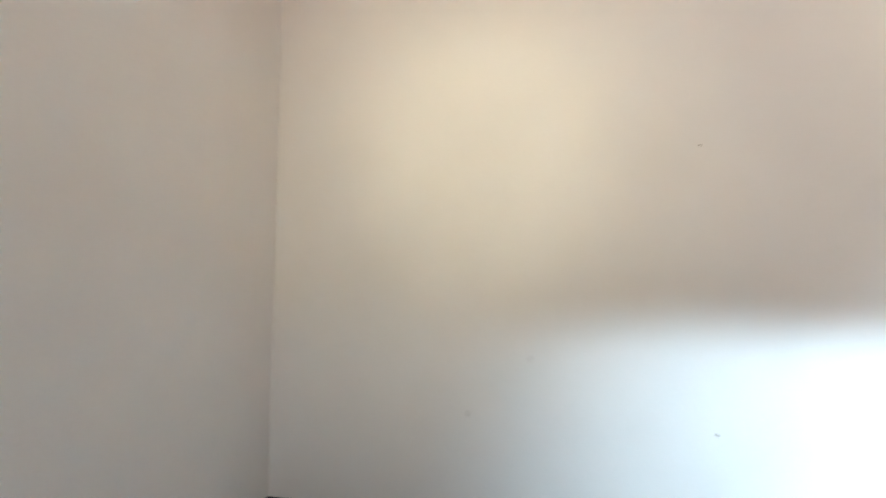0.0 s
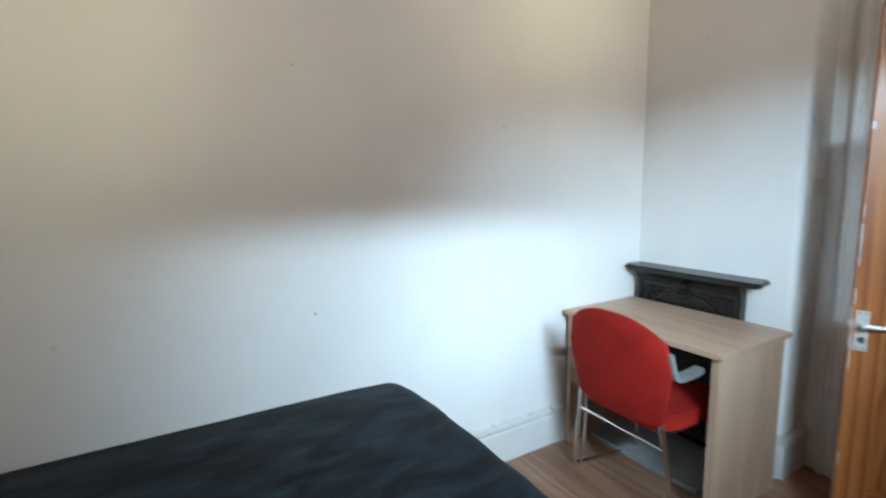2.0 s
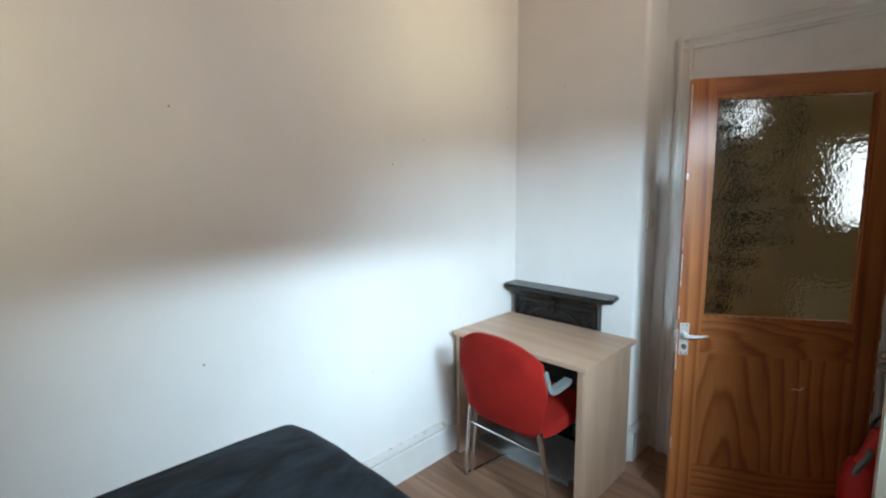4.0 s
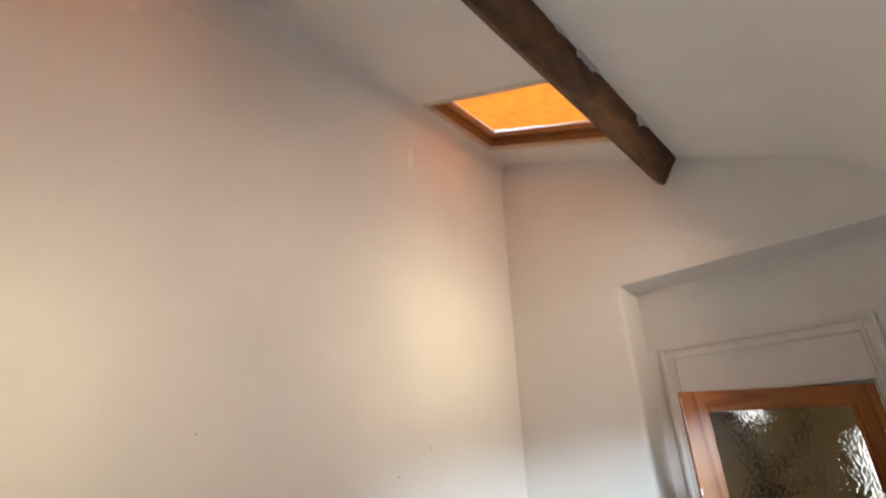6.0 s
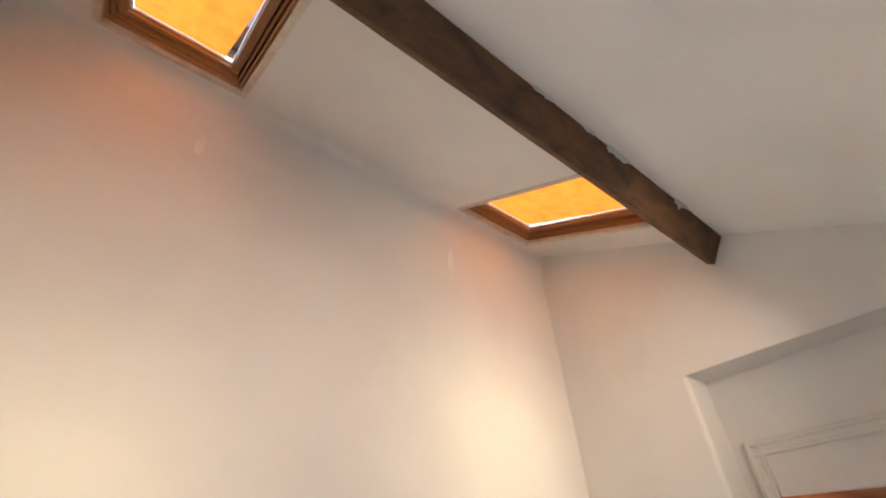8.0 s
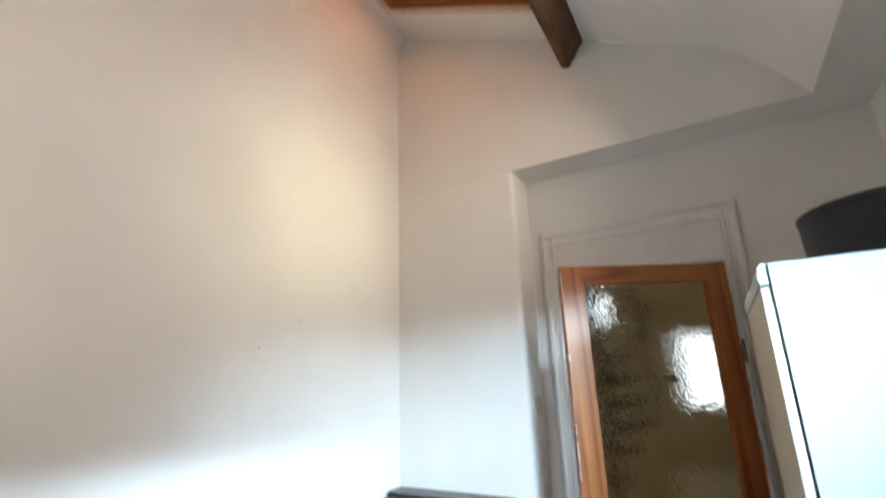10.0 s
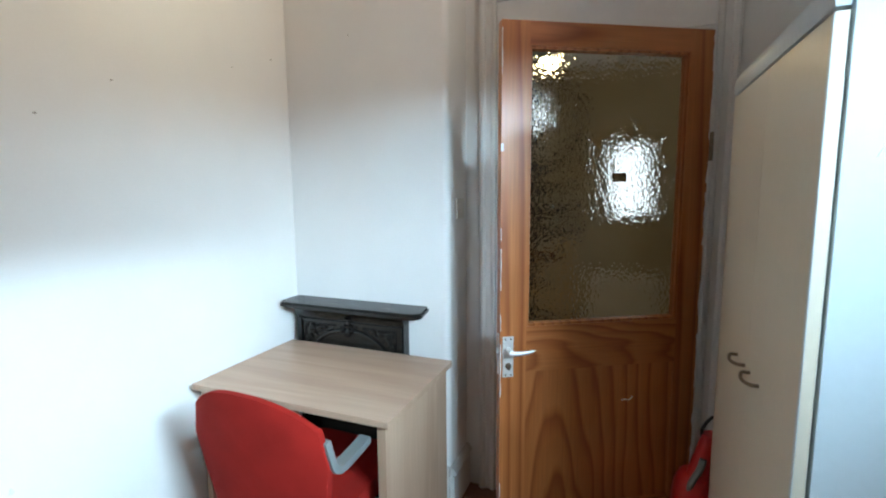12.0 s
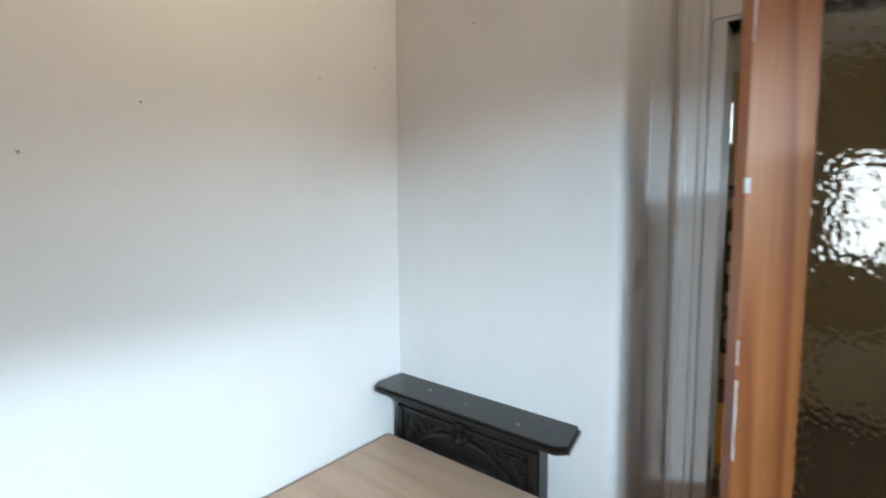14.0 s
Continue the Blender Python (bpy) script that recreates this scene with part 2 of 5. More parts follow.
M_WALL = mat("white_emulsion", (0.84, 0.83, 0.81), 0.75, vary=0.025, scale=2.2, fine=140, bump=0.10, bump_scale=45)
M_CEIL = mat("ceiling_emulsion", (0.84, 0.83, 0.81), 0.8, vary=0.03, scale=2.0, fine=120, bump=0.10, bump_scale=30)
M_TRIM = mat("white_gloss_trim", (0.80, 0.79, 0.77), 0.35, vary=0.025, scale=9, fine=60, bump=0.05, bump_scale=25)
M_CHIP = mat("chipped_trim_edge", (0.74, 0.72, 0.69), 0.5, vary=0.12, scale=22, fine=90, second=(0.42, 0.36, 0.29), sharp=(0.60, 0.70), bump=0.3)
PINE_TONES = (0.49, 0.182, 0.052), (0.43, 0.142, 0.037), (0.29, 0.080, 0.020)
M_PINE = plain_sawn("varnished_pine", *PINE_TONES, (-0.715, 1.35), 0.035, "z", rings=27, wobble=0.07)
M_PINE_HINGE = plain_sawn("varnished_pine_hinge_stile", *PINE_TONES, (-0.05, 1.1), 0.030, "z", rings=25, wobble=0.07)
M_PINE_TOP = plain_sawn("varnished_pine_top_rail", *PINE_TONES, (-0.20, 1.97), 0.07, "x", rings=24, wobble=0.08)
M_PINE_LOCK = plain_sawn("varnished_pine_lock_rail", *PINE_TONES, (-0.42, 0.86), 0.22, "x", rings=30, wobble=0.11)
M_PINE_PANEL = plain_sawn("varnished_pine_panel", *PINE_TONES, (-0.50, 0.05), 0.16, "z", rings=21, wobble=0.11)
M_OAK = wood("oak_laminate", (0.52, 0.362, 0.255), (0.46, 0.305, 0.208), "x", ring=11, rough=0.42, coat=0.1, distort=5, bump=0.04, fine_amt=0.16)
M_OAK_Z = wood("oak_laminate_upright", (0.52, 0.362, 0.255), (0.46, 0.305, 0.208), "z", ring=11, rough=0.42, coat=0.1, distort=5, bump=0.04, fine_amt=0.16)
M_FLOOR = wood("laminate_plank", (0.30, 0.17, 0.105), (0.20, 0.105, 0.062), "x", ring=8, rough=0.38, coat=0.15, distort=5, bump=0.08, random_tone=0.16)
M_JOINT = mat("floor_underlay", (0.05, 0.035, 0.025), 0.9)
M_BEAM = mat("old_stained_beam", (0.070, 0.032, 0.014), 0.6, vary=0.30, scale=11, fine=130, bump=0.7, second=(0.175, 0.082, 0.031), stretch=(1.0, 0.4, 1.0), sharp=(0.34, 0.72), swirl=0.8, bump_scale=45)
M_PLASTER = mat("loose_plaster", (0.78, 0.77, 0.75), 0.9, vary=0.06, bump=0.4)
M_SKYPINE = wood("skylight_pine", (0.42, 0.21, 0.08), (0.26, 0.115, 0.04), "y", ring=8, rough=0.4, coat=0.3, distort=4)
M_SKYPINE_X = wood("skylight_pine_side", (0.42, 0.21, 0.08), (0.26, 0.115, 0.04), "x", ring=8, rough=0.4, coat=0.3, distort=4)
M_LINING = mat("skylight_lining", (0.68, 0.62, 0.53), 0.6, vary=0.12, scale=12, bump=0.2)
M_BLIND = blind_cloth("orange_blind_cloth", (0.94, 0.40, 0.06), 0.5)
M_DIFFUSER = blind_cloth("cream_diffuser_cloth", (0.80, 0.80, 0.78), 0.4)
M_IRON = mat("blackened_cast_iron", (0.010, 0.0085, 0.0075), 0.25, metal=0.0, vary=0.35, scale=14, fine=160, bump=0.5, spec=0.5)
M_RED = mat("red_woven_fabric", (0.31, 0.014, 0.009), 0.95, vary=0.10, scale=9, fine=420, bump=0.35, spec=0.2)
M_GREYP = mat("grey_plastic", (0.20, 0.215, 0.215), 0.45, vary=0.05, scale=20, fine=200, bump=0.05)
M_CHROME = mat("chrome_tube", (0.75, 0.75, 0.76), 0.14, metal=1.0, vary=0.03)
M_VELVET = mat("navy_velvet", (0.006, 0.012, 0.022), 0.8, vary=0.35, scale=12, fine=200, bump=0.5, second=(0.036, 0.062, 0.088), sheen=0.12, bump_scale=26, stretch=(1.0, 0.45, 1.0), sharp=(0.40, 0.74), swirl=0.7, turn=35)
M_MATTRESS = mat("mattress_ticking", (0.6, 0.6, 0.6), 0.9)
M_WHITE = mat("white_wardrobe_board", (0.54, 0.61, 0.65), 0.35, vary=0.03, scale=3, fine=60, bump=0.03)
M_CREAM = mat("cream_wardrobe_door", (0.63, 0.575, 0.465), 0.35, vary=0.03, scale=3, fine=60, bump=0.03)
M_DARK = mat("near_black_and_hole_shade", (0.02, 0.018, 0.016), 0.8)
M_STEEL = mat("satin_aluminium", (0.78, 0.78, 0.78), 0.38, metal=0.45, vary=0.06, scale=40)
M_BRONZE = mat("dull_bronze", (0.22, 0.18, 0.14), 0.4, metal=0.8, vary=0.1, scale=40)
M_BAG = mat("charcoal_felt", (0.022, 0.022, 0.026), 0.85, vary=0.2, scale=16, fine=240, bump=0.4, sheen=0.2)
M_REDGLOSS = mat("red_plastic", (0.50, 0.02, 0.02), 0.3, vary=0.06, coat=0.2)
M_BLACKP = mat("black_plastic", (0.015, 0.015, 0.016), 0.4)
M_SWITCH = mat("switch_plastic", (0.72, 0.70, 0.64), 0.35, vary=0.02)
M_STONE = mat("grey_hearth", (0.27, 0.28, 0.28), 0.6, vary=0.12, scale=10, bump=0.2)
M_PANE = glass("clear_glass")
M_TEX = glass("hammered_glass", relief=0.23, scale=95, tint=(0.93, 0.93, 0.90))
M_YELLOW = mat("yellow_landing_paint", (0.47, 0.42, 0.31), 0.75, vary=0.05, scale=2, bump=0.1)
M_STAIRWALL = mat("deep_yellow_paint", (0.72, 0.50, 0.12), 0.7, vary=0.05, scale=2, bump=0.1)
M_BALUSTER = mat("cream_baluster", (0.55, 0.42, 0.24), 0.45, vary=0.08)
M_CARPET = mat("brown_carpet", (0.15, 0.125, 0.10), 0.95, vary=0.25, scale=30, bump=0.5)
M_BLACKIRON = mat("black_painted_iron", (0.035, 0.036, 0.038), 0.45, vary=0.2)
M_BRICK = mat("yard_brick", (0.26, 0.14, 0.09), 0.9, vary=0.25, scale=9, bump=0.5)
M_GROUND = mat("yard_concrete", (0.16, 0.155, 0.15), 0.95, vary=0.2, scale=1.5, bump=0.4)
M_SLATE = mat("roof_slate", (0.07, 0.075, 0.085), 0.7, vary=0.25, scale=6, bump=0.4)
M_NAIL = mat("dull_nail", (0.42, 0.39, 0.35), 0.5, metal=0.6)
M_FILLER = mat("filler_smear", (0.885, 0.88, 0.87), 0.9)
M_SCUFF = mat("grey_scuff", (0.76, 0.75, 0.73), 0.9)
M_LAMPGLOW = glow("lamp_face", (1.0, 0.93, 0.78), 6.0)
M_BULB = glow("bulb_shell", (1.0, 0.76, 0.38), 14.0)
M_TAPE = mat("brown_tape", (0.24, 0.19, 0.11), 0.6)


# ---- mesh helpers ----
def link(name, bm, material=None, parent=None, label="", smooth=False, bevel=0.0, seg=2):
    if bevel:
        bmesh.ops.bevel(bm, geom=[e for e in bm.edges if e.is_manifold and e.calc_face_angle(0) > 0.6], offset=bevel,
                        segments=seg, profile=0.6, affect="EDGES", clamp_overlap=True)
    me = bpy.data.meshes.new(name)
    bmesh.ops.recalc_face_normals(bm, faces=bm.faces)
    bm.to_mesh(me)
    bm.free()
    if material:
        me.materials.append(material)
    if smooth:
        for f in me.polygons:
            f.use_smooth = True
        me.set_sharp_from_angle(angle=radians(40))
    ob = new(name, me)
    if parent:
        ob.parent = parent
    if label:
        ob["label"] = label
    return ob


def part(name, bm, material, parent, label="", smooth=True, bevel=0.0, seg=2):
    return link(name, bm, material, parent, label, smooth, bevel, seg)


def thing(name, at, label, category, group="", kind=""):
    ob = new(name)
    ob.empty_display_size = 0.1
    ob.matrix_world = at if isinstance(at, Matrix) else Matrix.Translation(at)
    return tagged(ob, label, category, group, kind)


def setting(name, bm, material, label="", smooth=False, bevel=0.0, category=""):
    return tagged(link(name, bm, material, smooth=smooth, bevel=bevel), label, category, kind="structure")


def box(x0, x1, y0, y1, z0, z1, bm=None):
    bm = bm or bmesh.new()
    v = [bm.verts.new((x, y, z)) for x in (x0, x1) for y in (y0, y1) for z in (z0, z1)]
    for f in ((0, 1, 3, 2), (4, 6, 7, 5), (0, 4, 5, 1), (2, 3, 7, 6), (0, 2, 6, 4), (1, 5, 7, 3)):
        bm.faces.new([v[i] for i in f])
    return bm


def prism(points, axis, a, b, bm=None):
    """Extrudes an outline, given in the other two axes in order, from a to b along an axis."""
    bm = bm or bmesh.new()

    def put(p, h):
        q = list(p)
        q.insert("xyz".index(axis), h)
        return bm.verts.new(q)

    lo, hi = [put(p, a) for p in points], [put(p, b) for p in points]
    k = len(points)
    bm.faces.new(lo)
    bm.faces.new(hi[::-1])
    for i in range(k):
        bm.faces.new((lo[i], hi[i], hi[(i + 1) % k], lo[(i + 1) % k]))
    return bm


def tube(points, r, seg=10, bm=None, flat=1.0, cap=True):
    """A round bar swept along a polyline."""
    bm = bm or bmesh.new()
    pts = [Vector(p) for p in points]
    rings = []
    side = None
    for i, p in enumerate(pts):
        d = (pts[min(i + 1, len(pts) - 1)] - pts[max(i - 1, 0)]).normalized()
        if side is None:
            ref = Vector((0, 0, 1)) if abs(d.z) < 0.9 else Vector((1, 0, 0))
            side = d.cross(ref).normalized()
        side = (side - d * side.dot(d)).normalized()
        up = d.cross(side)
        rings.append([bm.verts.new(p + side * (r * math.cos(2 * math.pi * j / seg)) + up * (r * flat * math.sin(2 * math.pi * j / seg))) for j in range(seg)])
    for a, b in zip(rings, rings[1:]):
        for j in range(seg):
            bm.faces.new((a[j], a[(j + 1) % seg], b[(j + 1) % seg], b[j]))
    if cap:
        bm.faces.new(rings[0][::-1])
        bm.faces.new(rings[-1])
    return bm


def smooth_line(points, n=6):
    """A Catmull-Rom line through points."""
    p = [Vector(q) for q in points]
    p = [2 * p[0] - p[1]] + p + [2 * p[-1] - p[-2]]
    out = []
    for i in range(1, len(p) - 2):
        for k in range(n):
            t = k / n
            out.append(0.5 * (2 * p[i] + (p[i + 1] - p[i - 1]) * t + (2 * p[i - 1] - 5 * p[i] + 4 * p[i + 1] - p[i + 2]) * t * t
                              + (3 * p[i] - p[i - 1] - 3 * p[i + 1] + p[i + 2]) * t ** 3))
    return out + [p[-2]]


def lathe(profile, at=(0, 0, 0), seg=24, bm=None):
    bm = bm or bmesh.new()
    rings = [[bm.verts.new((at[0] + r * math.cos(2 * math.pi * j / seg), at[1] + r * math.sin(2 * math.pi * j / seg), at[2] + z)) for j in range(seg)] for r, z in profile]
    for a, b in zip(rings, rings[1:]):
        for j in range(seg):
            bm.faces.new((a[j], a[(j + 1) % seg], b[(j + 1) % seg], b[j]))
    bm.faces.new(rings[0][::-1])
    bm.faces.new(rings[-1])
    return bm


def moved(bm, m):
    bm.transform(m)
    return bm


# ---- plan ----
W, NEAR = 2.40, -3.38            # right wall, near wall
BREAST = 0.785                   # right edge of the chimney breast
BACK = 0.225                     # wall behind the door recess
SOFFIT = 2.61
OPEN_L, OPEN_R, OPEN_T = 0.950, 1.735, 1.985
def bend(a, c, b, n=7):
    """Rounded change of slope from a to b with its corner at c."""
    return [tuple((1 - q) ** 2 * a[k] + 2 * q * (1 - q) * c[k] + q * q * b[k] for k in (0, 1)) for q in [i / n for i in range(n + 1)]]


ROOF = bend((0.0, 3.58), (0.004, 3.872), (0.112, 3.822), 8) + [(1.25, 3.285)] + bend((1.74, 3.036), (1.95, 2.93), (2.055, 2.772), 7) + [(2.163, SOFFIT)]


def roof_z(x):
    for (x0, z0), (x1, z1) in zip(ROOF, ROOF[1:]):
        if x0 <= x <= x1:
            return z0 + (z1 - z0) * (x - x0) / (x1 - x0)
    return SOFFIT


# floor slab under the planks, and the landing floor
setting("floor", box(-0.2, W + 0.2, NEAR - 0.2, BACK + 0.10, -0.2, -0.009), M_JOINT, "brown wood-effect laminate floor of a bedroom")
floor_ob = bpy.data.objects["floor"]
WELL = (-1.3, 0.98, 1.80, 3.45)
bm = box(-1.6, 3.0, BACK + 0.102, WELL[2], -0.2, -0.004)
box(-1.6, WELL[0], WELL[2], WELL[3], -0.2, -0.004, bm)
box(WELL[1], 3.0, WELL[2], WELL[3], -0.2, -0.004, bm)
box(-1.6, 3.0, WELL[3], 4.2, -0.2, -0.004, bm)
setting("floor_landing", bm, M_CARPET, "dark carpeted landing floor beyond the door")

# long wall, near wall, right wall with the window opening
setting("wall_long", box(-0.2, 0.0, NEAR - 0.2, BACK + 0.25, -0.2, 3.9), M_WALL, "white painted plaster wall with nail holes and scuffs")
setting("wall_near", box(0.0, W, NEAR - 0.2, NEAR, -0.2, 3.9), M_WALL, "white painted plaster wall behind the bed head")
WIN_Y0, WIN_Y1, WIN_Z0, WIN_Z1 = -2.25, -1.27, 0.85, 2.08
bm = box(W, W + 0.3, NEAR - 0.2, WIN_Y0, -0.2, SOFFIT)
box(W, W + 0.3, WIN_Y1, BACK + 0.10, -0.2, SOFFIT, bm)
box(W, W + 0.3, WIN_Y0, WIN_Y1, -0.2, WIN_Z0, bm)
box(W, W + 0.3, WIN_Y0, WIN_Y1, WIN_Z1, SOFFIT, bm)
# unseen lip added below the window head to cut the upper edge of the lamps' light
box(W, W + 0.03, WIN_Y0, WIN_Y1, 1.941, WIN_Z1, bm)
setting("wall_right", bm, M_WALL, "white painted plaster wall with a sash window")

# chimney breast with a rounded corner, header over the recess, recess wall with the doorway
r = 0.028
arc = [(BREAST - r + r * math.sin(a), r - r * math.cos(a)) for a in [math.pi / 2 * i / 6 for i in range(7)]]
setting("wall_chimney_breast", prism([(0.0, 0.0)] + arc + [(BREAST, BACK), (0.0, BACK)], "z", -0.2, SOFFIT), M_WALL,
        "white painted chimney breast with a soft rounded corner", smooth=True)
bm = prism([(0.0, SOFFIT)] + [(x, z + 0.02) for x, z in ROOF] + [(2.163, SOFFIT)], "y", -0.004, 0.35)
setting("wall_end_upper", bm, M_WALL, "white painted upper end wall under the sloping ceiling")
bm = box(0.0, OPEN_L, BACK, BACK + 0.10, -0.2, SOFFIT)
box(OPEN_R, W, BACK, BACK + 0.10, -0.2, SOFFIT, bm)
box(OPEN_L, OPEN_R, BACK, BACK + 0.10, OPEN_T, SOFFIT, bm)
setting("wall_door", bm, M_WALL, "white painted wall of the door recess")

# sloping ceiling with two skylight openings, and the flat strip that is left of the lower ceiling
SKY_X0, SKY_X1 = 0.115, 1.10
SKYLIGHTS = [(-0.96, -0.27), (-3.08, -2.43)]


def ceiling_mesh():
    bm = bmesh.new()
    xs = sorted({x for x, z in ROOF} | {SKY_X0, SKY_X1})
    ys = sorted({NEAR - 0.2, 0.0} | {y for s in SKYLIGHTS for y in s})
    made = {}

    def vert(x, y, up):
        if (x, y, up) not in made:
            made[x, y, up] = bm.verts.new((x, y, roof_z(x) + up))
        return made[x, y, up]

    edges = {}
    for x0, x1 in zip(xs, xs[1:]):
        for y0, y1 in zip(ys, ys[1:]):
            if x0 >= SKY_X0 - 1e-6 and x1 <= SKY_X1 + 1e-6 and any(abs(y0 - s[0]) < 1e-6 for s in SKYLIGHTS):
                continue
            loop = [(x0, y0), (x0, y1), (x1, y1), (x1, y0)]
            bm.faces.new([vert(x, y, 0.0) for x, y in loop])
            bm.faces.new([vert(x, y, 0.12) for x, y in loop[::-1]])
            for p, q in zip(loop, loop[1:] + loop[:1]):
                edges[tuple(sorted((p, q)))] = edges.get(tuple(sorted((p, q))), 0) + 1
    for (p, q), n in edges.items():
        if n == 1:
            bm.faces.new([bm.verts.new((x, y, roof_z(x) + up)) for x, y, up in ((*p, 0.0), (*q, 0.0), (*q, 0.12), (*p, 0.12))])
    return bm


setting("ceiling", ceiling_mesh(), M_CEIL, "white painted sloping plaster ceiling", smooth=True)
bm = box(2.163, W + 0.3, NEAR - 0.2, BACK + 0.10, SOFFIT, SOFFIT + 0.15)
box(0.0, 2.163, 0.351, BACK + 0.252, SOFFIT, SOFFIT + 0.15, bm)
setting("ceiling_lower", bm, M_CEIL, "narrow white strip of lower flat ceiling")

# skirting boards with a chipped moulded cap
SK = [(0.0, 0.0), (0.018, 0.0), (0.018, 0.155), (0.012, 0.165), (0.0, 0.168)]
CAP = [(0.0, 0.170), (0.024, 0.170), (0.028, 0.180), (0.020, 0.194), (0.010, 0.205), (0.0, 0.208)]


def baseboard(name, profile, axis, a, b, m, material):
    return setting(name, moved(prism(profile, axis, a, b), m), material, "white gloss skirting board with a worn cap" if profile is SK else "chipped moulded cap of the skirting board")


baseboard("baseboard", SK, "y", NEAR, -0.005, Matrix.Identity(4), M_TRIM)
baseboard("baseboard_cap", CAP, "y", NEAR, -0.005, Matrix.Identity(4), M_CHIP)
mir = pose(0, 0, 0, 0, 0, -90)
for nm, prof, mt in (("baseboard_breast", SK, M_TRIM), ("baseboard_breast_cap", CAP, M_CHIP)):
    baseboard(nm, prof, "y", 0.70, BREAST, mir, mt)
mrecess = Matrix.Translation((BREAST, 0, 0))
baseboard("baseboard_recess", SK, "y", 0.0, BACK - 0.004, mrecess, M_TRIM)
baseboard("baseboard_recess_cap", CAP, "y", 0.0, BACK - 0.004, mrecess, M_CHIP)
mright = pose(W, 0, 0, 0, 0, 180)
baseboard("baseboard_right", SK, "y", 0.0, -NEAR, mright, M_TRIM)

# door surround: architrave, lining and the infill board above the door
ARCH = [(0.0, 0.0), (0.0, -0.018), (0.010, -0.026), (0.022, -0.026), (0.030, -0.016), (0.052, -0.014), (0.060, -0.022), (0.072, -0.022), (0.076, 0.0)]


def architrave():
    bm = bmesh.new()
    xl, xr, zt = 0.852, 1.818, 2.265
    prism([(xl + a, BACK + b) for a, b in ARCH], "z", 0.0, zt, bm)
    prism([(xr - a, BACK + b) for a, b in ARCH], "z", 0.0, zt, bm)
    prism([(BACK + b * 0.98, zt - 0.001 - a) for a, b in ARCH], "x", xl + 0.004, xr - 0.004, bm)
    return bm


setting("trim_architrave", architrave(), M_TRIM, "white painted moulded door architrave with chips")
setting("trim_infill", box(0.928, 1.742, BACK - 0.012, BACK - 0.001, OPEN_T + 0.012, 2.19), M_TRIM, "plain white board above the door")
bm = box(0.930, OPEN_L + 0.012, BACK - 0.010, BACK + 0.12, 0.0, OPEN_T)
box(OPEN_R - 0.004, 1.742, BACK - 0.010, BACK + 0.12, 0.0, OPEN_T, bm)
box(0.930, 1.742, BACK - 0.010, BACK + 0.12, OPEN_T, OPEN_T + 0.010, bm)
setting("trim_lining", bm, M_TRIM, "white painted door lining")
strike = thing("strike_plate", (OPEN_L + 0.0125, BACK + 0.02, 0.80), "dark metal strike plate let into the door lining", "strike plate")
part("plate", box(0, 0.002, -0.012, 0.012, -0.05, 0.05), M_BRONZE, strike)
# raised near-black chip paints the shade of the latch hole
part("recess", box(0.0021, 0.003, -0.006, 0.006, -0.012, 0.012), M_DARK, strike)


# ---- the pine door, standing ajar ----
def lever_bar(x, y, z):
    """Flat, bowed lever that tapers to a rounded tip, running along x."""
    bm = bmesh.new()
    rings = []
    for k in range(13):
        u = k / 12
        hz = (0.0095 - 0.004 * u) * min(1.0, math.sqrt(max(0.02, (1 - u) * 8)))
        rings.append([bm.verts.new((x + 0.092 * u, y + 0.006 * math.cos(a), z - 0.005 * math.sin(math.pi * u * 0.7) + 0.010 * u * u + hz * math.sin(a)))
                      for a in [2 * math.pi * q / 12 for q in range(12)]])
    for a, b in zip(rings, rings[1:]):
        for q in range(12):
            bm.faces.new((a[q], a[(q + 1) % 12], b[(q + 1) % 12], b[q]))
    bm.faces.new(rings[0][::-1])
    bm.faces.new(rings[-1])
    return bm


